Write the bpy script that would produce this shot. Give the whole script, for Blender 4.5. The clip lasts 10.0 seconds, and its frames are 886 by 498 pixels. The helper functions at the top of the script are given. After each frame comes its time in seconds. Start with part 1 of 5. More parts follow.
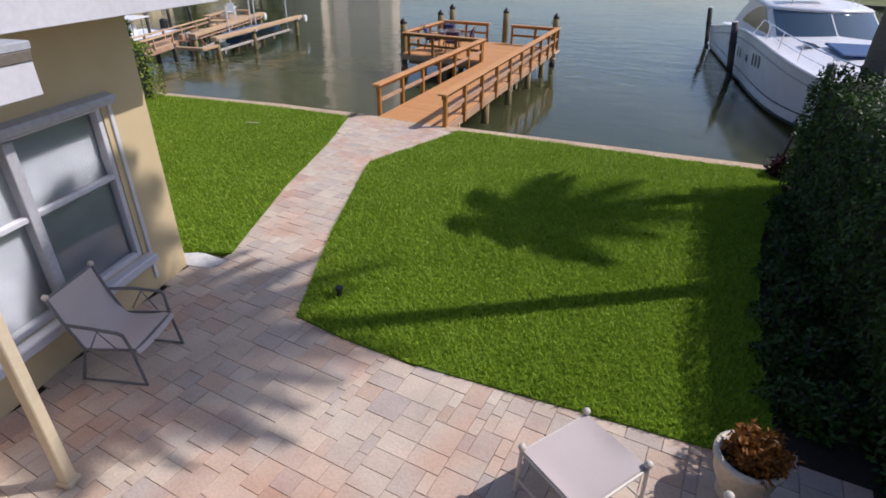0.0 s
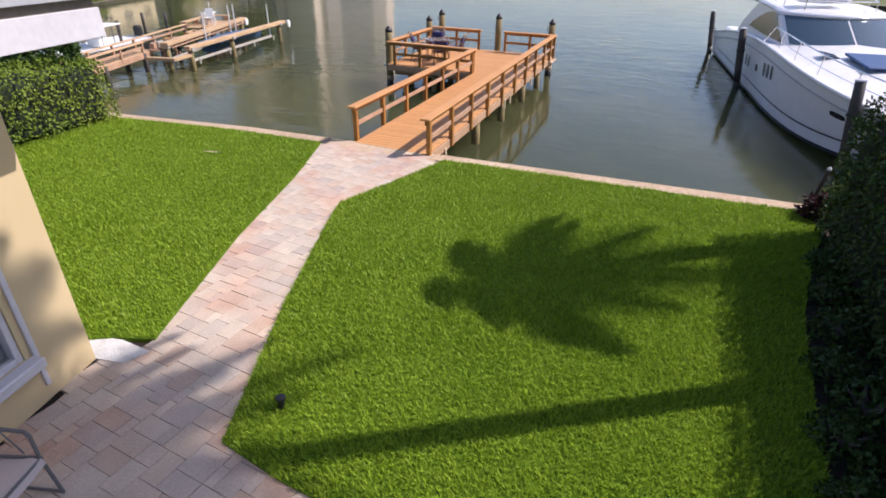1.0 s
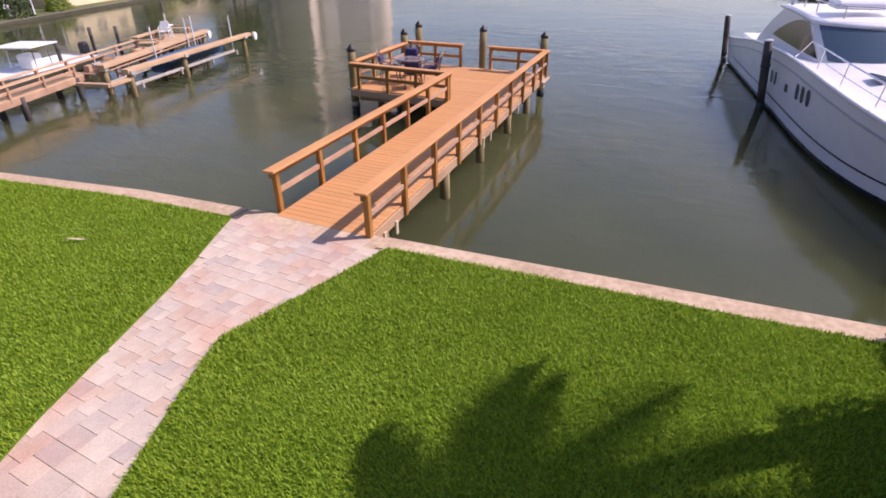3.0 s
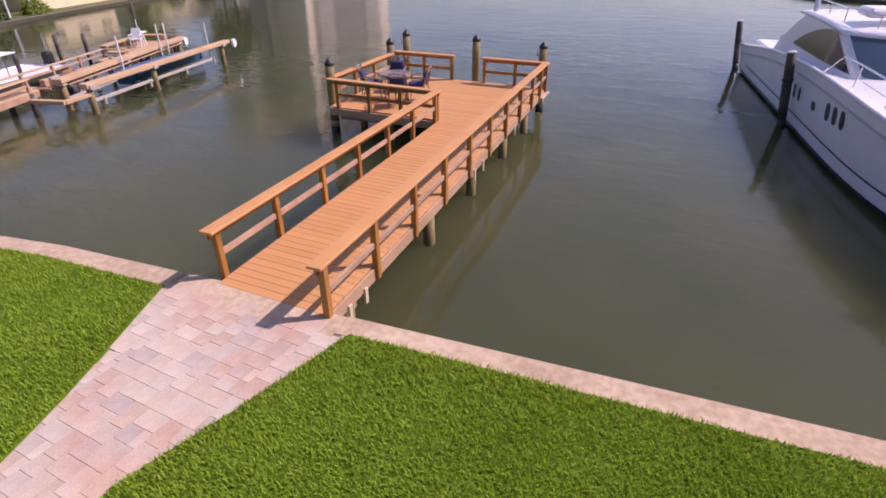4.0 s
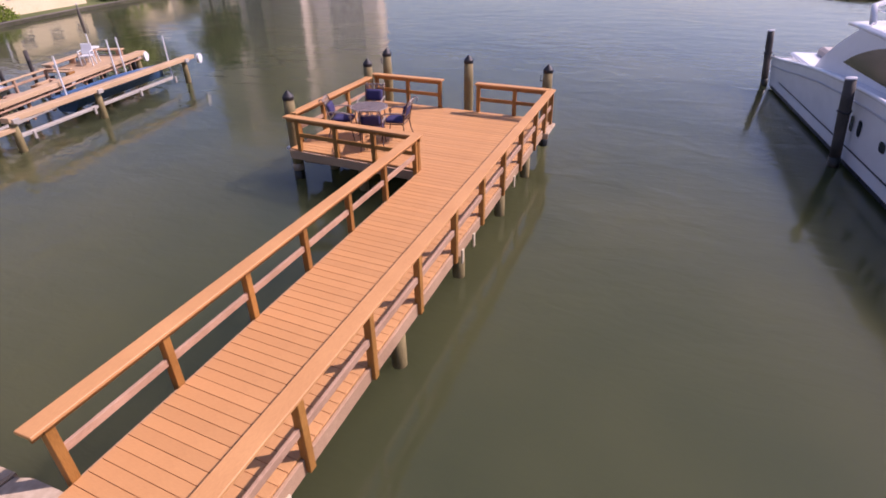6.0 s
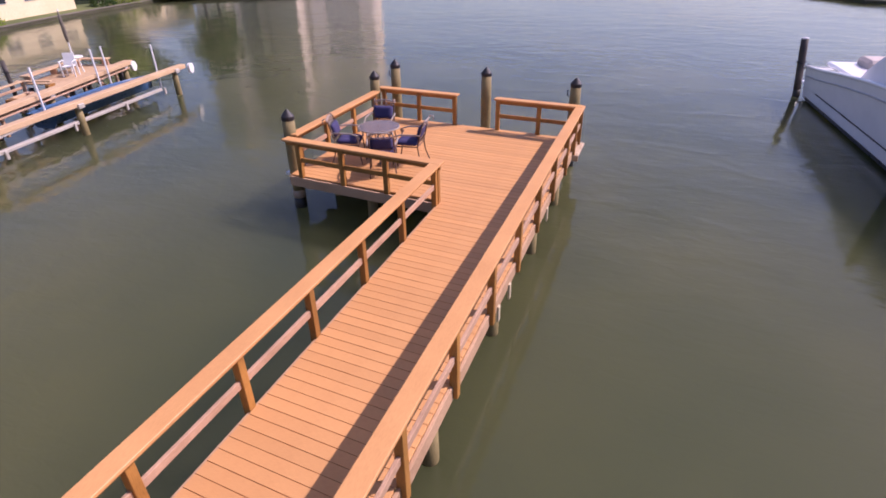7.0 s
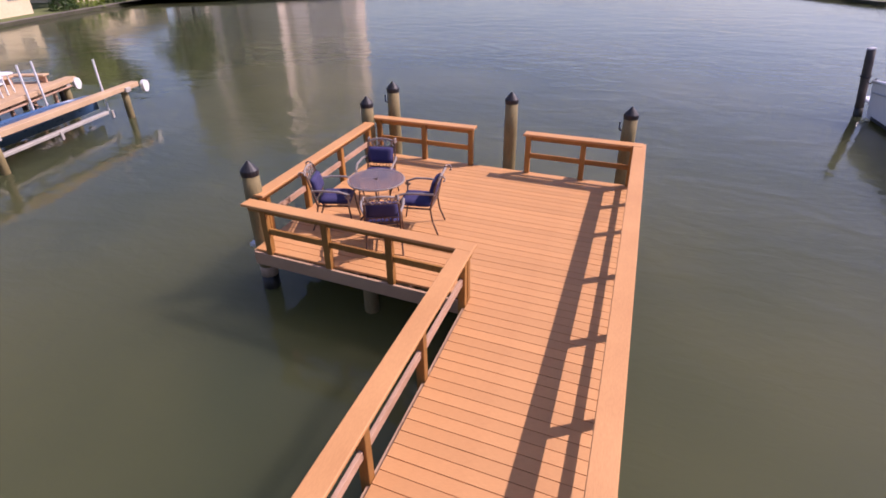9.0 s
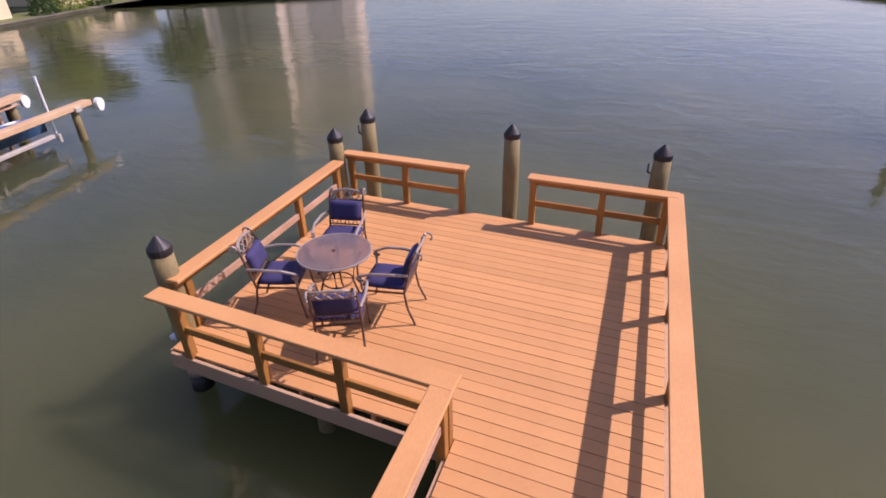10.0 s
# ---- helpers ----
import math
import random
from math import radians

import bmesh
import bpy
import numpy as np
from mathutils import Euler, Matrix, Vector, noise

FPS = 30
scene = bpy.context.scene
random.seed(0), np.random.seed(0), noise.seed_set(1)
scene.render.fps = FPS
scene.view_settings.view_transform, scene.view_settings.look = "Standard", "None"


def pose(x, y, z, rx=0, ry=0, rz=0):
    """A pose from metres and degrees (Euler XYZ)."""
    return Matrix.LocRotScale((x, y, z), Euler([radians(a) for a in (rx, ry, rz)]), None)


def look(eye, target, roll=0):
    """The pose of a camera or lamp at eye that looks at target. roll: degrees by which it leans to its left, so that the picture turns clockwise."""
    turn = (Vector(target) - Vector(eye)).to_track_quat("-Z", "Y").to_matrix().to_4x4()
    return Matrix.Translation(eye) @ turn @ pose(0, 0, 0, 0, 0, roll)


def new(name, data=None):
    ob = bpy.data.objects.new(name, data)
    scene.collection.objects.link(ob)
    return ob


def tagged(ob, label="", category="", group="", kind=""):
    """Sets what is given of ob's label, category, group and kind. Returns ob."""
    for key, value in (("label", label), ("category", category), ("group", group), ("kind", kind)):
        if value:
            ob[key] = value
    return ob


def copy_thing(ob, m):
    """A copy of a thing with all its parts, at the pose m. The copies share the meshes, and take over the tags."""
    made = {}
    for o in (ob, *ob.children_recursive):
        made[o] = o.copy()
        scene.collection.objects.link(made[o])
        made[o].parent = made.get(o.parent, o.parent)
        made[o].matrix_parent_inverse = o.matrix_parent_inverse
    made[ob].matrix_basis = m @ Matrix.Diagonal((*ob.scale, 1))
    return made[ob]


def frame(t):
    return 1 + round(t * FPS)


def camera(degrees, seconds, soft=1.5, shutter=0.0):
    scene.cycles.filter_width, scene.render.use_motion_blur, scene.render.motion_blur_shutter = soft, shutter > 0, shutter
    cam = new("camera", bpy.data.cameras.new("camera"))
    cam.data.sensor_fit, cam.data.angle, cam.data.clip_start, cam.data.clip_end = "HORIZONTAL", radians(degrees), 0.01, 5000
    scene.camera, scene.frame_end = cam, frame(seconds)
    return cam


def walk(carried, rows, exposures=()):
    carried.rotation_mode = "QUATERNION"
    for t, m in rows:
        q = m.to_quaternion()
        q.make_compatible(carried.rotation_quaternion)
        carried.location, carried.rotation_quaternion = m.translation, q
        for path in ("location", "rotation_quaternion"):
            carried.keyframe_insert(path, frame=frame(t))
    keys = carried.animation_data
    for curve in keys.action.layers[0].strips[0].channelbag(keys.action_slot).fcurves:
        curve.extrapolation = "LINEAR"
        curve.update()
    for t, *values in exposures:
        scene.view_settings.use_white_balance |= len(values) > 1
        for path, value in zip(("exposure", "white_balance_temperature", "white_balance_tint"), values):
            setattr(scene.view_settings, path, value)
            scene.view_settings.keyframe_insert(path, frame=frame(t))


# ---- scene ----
cam = camera(78.2, 10.0, soft=1.75)
PATH = [
    (0, (6.211, -11.408, 3.563), (5.561, -9.787, 2.588), 0.81),
    (0.5, (5.965, -10.658, 3.63), (5.323, -9.036, 2.652), 0.76),
    (1, (5.816, -9.822, 3.671), (5.179, -8.198, 2.693), 0.59),
    (1.5, (5.763, -9.009, 3.672), (5.123, -7.385, 2.695), 0.36),
    (2, (5.687, -8.17, 3.725), (5.041, -6.55, 2.746), 0.08),
    (2.5, (5.599, -7.364, 3.789), (4.947, -5.749, 2.806), -0.32),
    (4, (4.977, -4.647, 3.914), (4.333, -3.034, 2.922), -0.56),
    (4.5, (4.828, -3.829, 3.995), (4.187, -2.219, 2.998), -0.72),
    (5, (4.684, -3.047, 4.037), (4.043, -1.438, 3.036), -0.91),
    (5.5, (4.521, -2.356, 4.13), (3.876, -0.755, 3.12), -1.04),
    (7, (3.201, -0.413, 4.017), (2.566, 1.201, 3.021), -1.07),
    (7.5, (2.701, 0.132, 3.969), (2.078, 1.752, 2.974), -1.04),
    (8, (2.258, 0.723, 3.933), (1.654, 2.352, 2.942), -1.03),
    (8.5, (1.883, 1.514, 3.878), (1.286, 3.143, 2.884), -1.14),
    (9, (1.549, 2.418, 3.797), (0.96, 4.052, 2.805), -1.05),
    (9.5, (1.282, 3.465, 3.77), (0.697, 5.098, 2.775), -1.25),
    (10, (1.076, 4.605, 3.765), (0.477, 6.231, 2.766), -1.63),
]
walk(cam, [(t, look(eye, target, roll)) for t, eye, target, roll in PATH], exposures=[(0.0, 0.24, 5950, 19), (0.5, 0.55, 6100, 20), (1.0, 0.66, 6200, 22), (2.5, 0.66, 6250, 31), (4.5, 0.42, 6300, 43), (7.5, 0.66, 6150, 43), (10.0, 0.56, 6250, 41)])

# ---- world, sun ----
SUN_AZ, SUN_EL = 57.7, 47.0
world = bpy.data.worlds.new("sky")
scene.world = world
world.use_nodes = True
sky = world.node_tree.nodes.new("ShaderNodeTexSky")
sky.sky_type, sky.sun_disc = "NISHITA", False
sky.sun_elevation, sky.sun_rotation = radians(SUN_EL), radians(SUN_AZ)
sky.air_density, sky.dust_density, sky.ozone_density = 1.0, 1.2, 1.5
world.node_tree.links.new(sky.outputs[0], world.node_tree.nodes["Background"].inputs[0])
world.node_tree.nodes["Background"].inputs[1].default_value = 0.095
sun = new("sun", bpy.data.lights.new("sun", "SUN"))
sun.data.energy, sun.data.angle, sun.data.color = 3.6, radians(0.55), (1.0, 0.93, 0.82)
SUN_DIR = Vector((math.sin(radians(SUN_AZ)) * math.cos(radians(SUN_EL)), math.cos(radians(SUN_AZ)) * math.cos(radians(SUN_EL)), math.sin(radians(SUN_EL))))
sun.matrix_world = look(SUN_DIR * 50, (0, 0, 0))

WATER = -0.85


# ---- materials ----
def mat(name, low, high, rough=0.6, grain=30.0, big=1.5, bump=0.15, metal=0.0, ior=1.45, stretch=(1, 1, 1), piece=0.0, island=False, spec=0.5, sheen=0.0):
    """Two colours mixed by fine and coarse noise, with relief; piece: how far single pieces differ in lightness."""
    m = bpy.data.materials.new(name)
    m.use_nodes = True
    nt = m.node_tree
    n, l = nt.nodes, nt.links
    b = n["Principled BSDF"]
    co = n.new("ShaderNodeTexCoord")
    mp = n.new("ShaderNodeMapping")
    mp.inputs["Scale"].default_value = stretch
    l.new(co.outputs["Object"], mp.inputs[0])
    fine, coarse = n.new("ShaderNodeTexNoise"), n.new("ShaderNodeTexNoise")
    fine.inputs["Scale"].default_value, fine.inputs["Detail"].default_value = grain, 6
    coarse.inputs["Scale"].default_value, coarse.inputs["Detail"].default_value = big, 4
    l.new(mp.outputs[0], fine.inputs[0])
    l.new(co.outputs["Object"], coarse.inputs[0])
    add = n.new("ShaderNodeMath")
    add.operation = "ADD"
    l.new(fine.outputs[0], add.inputs[0])
    l.new(coarse.outputs[0], add.inputs[1])
    ramp = n.new("ShaderNodeMapRange")
    ramp.inputs["From Min"].default_value, ramp.inputs["From Max"].default_value = 0.65, 1.35
    l.new(add.outputs[0], ramp.inputs[0])
    mix = n.new("ShaderNodeMix")
    mix.data_type = "RGBA"
    l.new(ramp.outputs[0], mix.inputs[0])
    mix.inputs[6].default_value, mix.inputs[7].default_value = (*low, 1), (*high, 1)
    colour = mix.outputs[2]
    if piece:
        hsv = n.new("ShaderNodeHueSaturation")
        if island:
            rnd = n.new("ShaderNodeNewGeometry").outputs["Random Per Island"]
        else:
            rnd = n.new("ShaderNodeObjectInfo").outputs["Random"]
        vr = n.new("ShaderNodeMapRange")
        vr.inputs["To Min"].default_value, vr.inputs["To Max"].default_value = 1 - piece, 1 + piece
        l.new(rnd, vr.inputs[0])
        l.new(vr.outputs[0], hsv.inputs["Value"])
        l.new(colour, hsv.inputs["Color"])
        colour = hsv.outputs[0]
    l.new(colour, b.inputs["Base Color"])
    b.inputs["Metallic"].default_value, b.inputs["IOR"].default_value = metal, ior
    b.inputs["Specular IOR Level"].default_value = spec
    rr = n.new("ShaderNodeMapRange")
    rr.inputs["To Min"].default_value, rr.inputs["To Max"].default_value = max(0.02, rough - 0.1), min(1, rough + 0.1)
    l.new(fine.outputs[0], rr.inputs[0])
    l.new(rr.outputs[0], b.inputs["Roughness"])
    if bump:
        bp = n.new("ShaderNodeBump")
        bp.inputs["Strength"].default_value, bp.inputs["Distance"].default_value = bump, 0.01
        l.new(fine.outputs[0], bp.inputs["Height"])
        l.new(bp.outputs[0], b.inputs["Normal"])
    return m


def palette_mat(name, colours, rough, grain, bump, island=False):
    """One of several colours per piece, with grain and speckle over it."""
    m = mat(name, (0.8, 0.8, 0.8), (1.1, 1.1, 1.1), rough, grain, 3.0, bump)
    n, l = m.node_tree.nodes, m.node_tree.links
    b = n["Principled BSDF"]
    tone = b.inputs["Base Color"].links[0].from_socket
    ramp = n.new("ShaderNodeValToRGB")
    ramp.color_ramp.interpolation = "LINEAR"
    el = ramp.color_ramp.elements
    while len(el) < len(colours):
        el.new(0.5)
    for i, c in enumerate(colours):
        el[i].position = i / (len(colours) - 1)
        el[i].color = (*c, 1)
    if island:
        l.new(n.new("ShaderNodeNewGeometry").outputs["Random Per Island"], ramp.inputs[0])
    else:
        l.new(n.new("ShaderNodeObjectInfo").outputs["Random"], ramp.inputs[0])
    # batches of redder pieces
    where = n.new("ShaderNodeTexNoise")
    where.inputs["Scale"].default_value, where.inputs["Detail"].default_value = 0.9, 2
    l.new(n.new("ShaderNodeNewGeometry").outputs["Position"], where.inputs[0])
    wr = n.new("ShaderNodeMapRange")
    wr.inputs["From Min"].default_value, wr.inputs["From Max"].default_value = 0.48, 0.68
    wr.inputs["To Max"].default_value = 0.7
    l.new(where.outputs[0], wr.inputs[0])
    warm = n.new("ShaderNodeMix")
    warm.data_type = "RGBA"
    l.new(wr.outputs[0], warm.inputs[0])
    l.new(ramp.outputs[0], warm.inputs[6])
    red = n.new("ShaderNodeMix")
    red.data_type, red.blend_type = "RGBA", "MULTIPLY"
    red.inputs[0].default_value, red.inputs[7].default_value = 1, (1.0, 0.74, 0.66, 1)
    l.new(ramp.outputs[0], red.inputs[6])
    l.new(red.outputs[2], warm.inputs[7])
    mul = n.new("ShaderNodeMix")
    mul.data_type, mul.blend_type = "RGBA", "MULTIPLY"
    mul.inputs[0].default_value = 1
    l.new(warm.outputs[2], mul.inputs[6])
    l.new(tone, mul.inputs[7])
    l.new(mul.outputs[2], b.inputs["Base Color"])
    return m


def leaf_mat(name, low, high, through_light=0.25, piece=0.25):
    m = mat(name, low, high, 0.5, 8, 0.8, 0.0, piece=piece, island=True, spec=0.3)
    n, l = m.node_tree.nodes, m.node_tree.links
    b = n["Principled BSDF"]
    tr = n.new("ShaderNodeBsdfTranslucent")
    l.new(b.inputs["Base Color"].links[0].from_socket, tr.inputs[0])
    mx = n.new("ShaderNodeMixShader")
    mx.inputs[0].default_value = through_light
    l.new(b.outputs[0], mx.inputs[1])
    l.new(tr.outputs[0], mx.inputs[2])
    l.new(mx.outputs[0], n["Material Output"].inputs[0])
    return m


def water_mat():
    m = bpy.data.materials.new("canal_water")
    m.use_nodes = True
    n, l = m.node_tree.nodes, m.node_tree.links
    b = n["Principled BSDF"]
    co = n.new("ShaderNodeTexCoord")
    murk = n.new("ShaderNodeTexNoise")
    murk.inputs["Scale"].default_value, murk.inputs["Detail"].default_value = 0.12, 3
    l.new(co.outputs["Object"], murk.inputs[0])
    mix = n.new("ShaderNodeMix")
    mix.data_type = "RGBA"
    mix.inputs[6].default_value, mix.inputs[7].default_value = (0.051, 0.061, 0.028, 1), (0.086, 0.088, 0.036, 1)
    mr = n.new("ShaderNodeMapRange")
    mr.inputs["From Min"].default_value, mr.inputs["From Max"].default_value = 0.35, 0.65
    l.new(murk.outputs[0], mr.inputs[0])
    l.new(mr.outputs[0], mix.inputs[0])
    l.new(mix.outputs[2], b.inputs["Base Color"])
    b.inputs["Roughness"].default_value, b.inputs["IOR"].default_value = 0.05, 1.33
    b.subsurface_method = "BURLEY"
    b.inputs["Subsurface Weight"].default_value, b.inputs["Subsurface Scale"].default_value = 1.0, 3.0
    b.inputs["Subsurface Radius"].default_value = (1.0, 1.0, 0.8)
    heights = []
    for scale, stretch, amount in ((0.55, (1, 1.6, 1), 1.0), (2.2, (1, 2.0, 1), 0.28), (7.0, (1, 1.5, 1), 0.05)):
        mp = n.new("ShaderNodeMapping")
        mp.inputs["Scale"].default_value, mp.inputs["Rotation"].default_value = stretch, (0, 0, 0.5)
        l.new(co.outputs["Object"], mp.inputs[0])
        w = n.new("ShaderNodeTexNoise")
        w.inputs["Scale"].default_value, w.inputs["Detail"].default_value, w.inputs["Distortion"].default_value = scale, 2, 0.6
        l.new(mp.outputs[0], w.inputs[0])
        mu = n.new("ShaderNodeMath")
        mu.operation = "MULTIPLY"
        mu.inputs[1].default_value = amount
        l.new(w.outputs[0], mu.inputs[0])
        heights.append(mu.outputs[0])
    total = heights[0]
    for h in heights[1:]:
        ad = n.new("ShaderNodeMath")
        ad.operation = "ADD"
        l.new(total, ad.inputs[0])
        l.new(h, ad.inputs[1])
        total = ad.outputs[0]
    # calm and ruffled patches
    patch = n.new("ShaderNodeTexNoise")
    patch.inputs["Scale"].default_value = 0.07
    l.new(co.outputs["Object"], patch.inputs[0])
    pm = n.new("ShaderNodeMapRange")
    pm.inputs["From Min"].default_value, pm.inputs["From Max"].default_value = 0.35, 0.65
    pm.inputs["To Min"].default_value, pm.inputs["To Max"].default_value = 0.35, 1.0
    l.new(patch.outputs[0], pm.inputs[0])
    mu = n.new("ShaderNodeMath")
    mu.operation = "MULTIPLY"
    l.new(total, mu.inputs[0])
    l.new(pm.outputs[0], mu.inputs[1])
    bp = n.new("ShaderNodeBump")
    bp.inputs["Strength"].default_value, bp.inputs["Distance"].default_value = 0.38, 0.10
    l.new(mu.outputs[0], bp.inputs["Height"])
    l.new(bp.outputs[0], b.inputs["Normal"])
    return m


def glass_mat(name, colour, rough=0.02):
    m = bpy.data.materials.new(name)
    m.use_nodes = True
    b = m.node_tree.nodes["Principled BSDF"]
    b.inputs["Base Color"].default_value = (*colour, 1)
    b.inputs["Roughness"].default_value, b.inputs["IOR"].default_value = rough, 1.5
    return m


M_DECK = mat("stained_deck_boards", (0.48, 0.226, 0.080), (0.61, 0.312, 0.117), 0.6, 14, 0.9, 0.12, stretch=(1.2, 16, 8), piece=0.06)
M_CAP = mat("stained_rail_cap", (0.50, 0.237, 0.084), (0.63, 0.322, 0.12), 0.55, 14, 1.2, 0.12, stretch=(10, 1.5, 8))
M_POST = mat("stained_posts", (0.23, 0.10, 0.018), (0.43, 0.20, 0.045), 0.55, 16, 2.5, 0.2, stretch=(9, 9, 1), piece=0.2)
M_MIDRAIL = mat("weathered_rail", (0.32, 0.19, 0.115), (0.54, 0.34, 0.22), 0.7, 18, 2.5, 0.2, stretch=(6, 1, 6))
M_FASCIA = mat("weathered_fascia", (0.34, 0.205, 0.115), (0.54, 0.35, 0.21), 0.75, 18, 1.5, 0.25, stretch=(6, 1, 6))
M_PILE = mat("treated_piling", (0.16, 0.125, 0.05), (0.30, 0.23, 0.10), 0.75, 14, 2.0, 0.3, stretch=(6, 6, 0.8))
M_PILE_DARK = mat("dark_piling", (0.035, 0.03, 0.028), (0.10, 0.085, 0.075), 0.7, 14, 2.0, 0.3, stretch=(6, 6, 0.8))
M_WET = mat("wet_piling_foot", (0.012, 0.012, 0.010), (0.03, 0.032, 0.022), 0.35, 20, 3, 0.3)
M_CAPBLACK = mat("black_plastic_cap", (0.012, 0.011, 0.012), (0.03, 0.028, 0.03), 0.5, 30, 3, 0.05)
M_CONCRETE = mat("seawall_concrete", (0.34, 0.235, 0.145), (0.60, 0.465, 0.325), 0.85, 11, 1.1, 0.4)
M_WALLFACE = mat("seawall_face", (0.10, 0.09, 0.075), (0.22, 0.19, 0.15), 0.85, 9, 0.8, 0.4)
M_SOIL = mat("dark_soil", (0.014, 0.010, 0.008), (0.045, 0.032, 0.022), 0.95, 40, 3, 0.6)
M_LAWN = mat("lawn_ground", (0.075, 0.14, 0.010), (0.13, 0.21, 0.018), 0.9, 60, 1.2, 0.6, spec=0.1)
M_BLADE = leaf_mat("grass_blades", (0.23, 0.36, 0.016), (0.30, 0.43, 0.028), 0.35, 0.15)
M_JOINT = mat("joint_sand", (0.42, 0.34, 0.27), (0.54, 0.45, 0.36), 0.95, 60, 2, 0.4)
PAVER_COLOURS = [(0.53, 0.445, 0.355), (0.57, 0.475, 0.375), (0.49, 0.41, 0.345), (0.545, 0.44, 0.345), (0.445, 0.375, 0.325), (0.60, 0.51, 0.405), (0.49, 0.36, 0.27), (0.55, 0.465, 0.375)]
M_PAVER = palette_mat("concrete_pavers", PAVER_COLOURS, 0.85, 45, 0.3)
M_PAVER_ISLAND = palette_mat("concrete_pavers_far", PAVER_COLOURS, 0.85, 45, 0.3, island=True)
M_STUCCO = mat("cream_stucco", (0.50, 0.39, 0.21), (0.62, 0.50, 0.30), 0.9, 120, 0.9, 0.3)
M_WHITE = mat("white_paint", (0.52, 0.51, 0.53), (0.63, 0.62, 0.64), 0.5, 20, 1.2, 0.05)
M_TRIM = mat("grey_trim", (0.34, 0.34, 0.36), (0.48, 0.48, 0.50), 0.5, 20, 2, 0.08)
# on the eaves this brown paints the gutter shadow; umbrella and timber are brown
M_DRIP = mat("brown_and_gutter_shade", (0.10, 0.085, 0.065), (0.19, 0.16, 0.125), 0.6, 20, 2, 0.1)
M_ROOF = mat("grey_roof_membrane", (0.28, 0.29, 0.31), (0.42, 0.43, 0.45), 0.8, 25, 1.0, 0.2)
M_BLIND = mat("window_blind", (0.30, 0.30, 0.33), (0.40, 0.40, 0.43), 0.6, 4, 1, 0.05)
M_GLASS = glass_mat("window_glass", (0.9, 0.95, 0.95))
M_GLASS.node_tree.nodes["Principled BSDF"].inputs["Transmission Weight"].default_value = 1.0
M_CREAM = mat("cream_metal_post", (0.52, 0.43, 0.28), (0.62, 0.53, 0.37), 0.5, 20, 2, 0.05)
M_SLING = mat("beige_sling_fabric", (0.45, 0.39, 0.36), (0.55, 0.48, 0.45), 0.8, 160, 2, 0.15)
M_CREAMTUBE = mat("off_white_tube", (0.50, 0.45, 0.38), (0.66, 0.60, 0.52), 0.45, 30, 3, 0.05)
M_GREYTUBE = mat("grey_tube", (0.10, 0.10, 0.105), (0.18, 0.18, 0.18), 0.45, 30, 3, 0.05)
M_IRON = mat("bronze_chair_metal", (0.09, 0.055, 0.04), (0.2, 0.13, 0.1), 0.45, 40, 4, 0.1, metal=0.5)
M_IRONLIGHT = mat("worn_arm_metal", (0.30, 0.24, 0.20), (0.42, 0.35, 0.30), 0.4, 40, 4, 0.05, metal=0.3)
M_BLUE = mat("navy_cushion", (0.027, 0.025, 0.082), (0.052, 0.046, 0.13), 0.85, 150, 4, 0.2)
M_TOPGLASS = mat("smoked_table_glass", (0.36, 0.28, 0.26), (0.48, 0.38, 0.35), 0.16, 6, 3, 0.02)
M_TOPGLASS.node_tree.nodes["Principled BSDF"].inputs["Transmission Weight"].default_value = 0.75
M_PLANTER = mat("cream_planter", (0.55, 0.47, 0.36), (0.74, 0.66, 0.54), 0.75, 25, 4, 0.25)
M_REDLEAF = leaf_mat("rusty_leaves", (0.16, 0.055, 0.012), (0.34, 0.15, 0.03))
M_HEDGE = leaf_mat("hedge_leaves", (0.016, 0.042, 0.008), (0.055, 0.105, 0.018), 0.12)
# near-black stands for the shade deep inside the foliage
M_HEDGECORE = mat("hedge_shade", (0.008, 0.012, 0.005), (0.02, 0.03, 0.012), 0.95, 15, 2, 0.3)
M_LIGHTLEAF = leaf_mat("yellow_green_leaves", (0.11, 0.19, 0.02), (0.26, 0.32, 0.04))
M_TRUNK = mat("palm_trunk", (0.10, 0.085, 0.075), (0.20, 0.175, 0.155), 0.9, 14, 2.0, 0.6, stretch=(1, 1, 5))
M_FROND = leaf_mat("palm_fronds", (0.03, 0.075, 0.012), (0.075, 0.14, 0.025))
M_GEL = mat("white_gelcoat", (0.76, 0.75, 0.76), (0.83, 0.82, 0.83), 0.22, 3, 0.5, 0.0)
M_TINT = glass_mat("tinted_glass", (0.022, 0.028, 0.034), 0.10)
# tinted glass with the blue of the reflected sky put into its colour
M_SCREEN = glass_mat("sky_reflection_screen", (0.05, 0.085, 0.12), 0.06)
M_PORT = glass_mat("dark_porthole_glass", (0.010, 0.012, 0.018), 0.25)
M_STRIPE = mat("dark_hull_stripe", (0.012, 0.013, 0.02), (0.02, 0.021, 0.03), 0.3, 10, 2, 0.0)
M_BOTTOM = mat("antifouling", (0.02, 0.014, 0.02), (0.045, 0.03, 0.04), 0.7, 15, 2, 0.1)
M_STEEL = mat("polished_steel", (0.6, 0.6, 0.62), (0.75, 0.75, 0.77), 0.2, 20, 3, 0.0, metal=1.0)
M_HATCHBLUE = mat("blue_canvas", (0.02, 0.06, 0.17), (0.035, 0.095, 0.24), 0.6, 40, 4, 0.1)
M_BLUEHULL = mat("blue_hull", (0.035, 0.085, 0.17), (0.055, 0.12, 0.23), 0.3, 8, 1, 0.0)
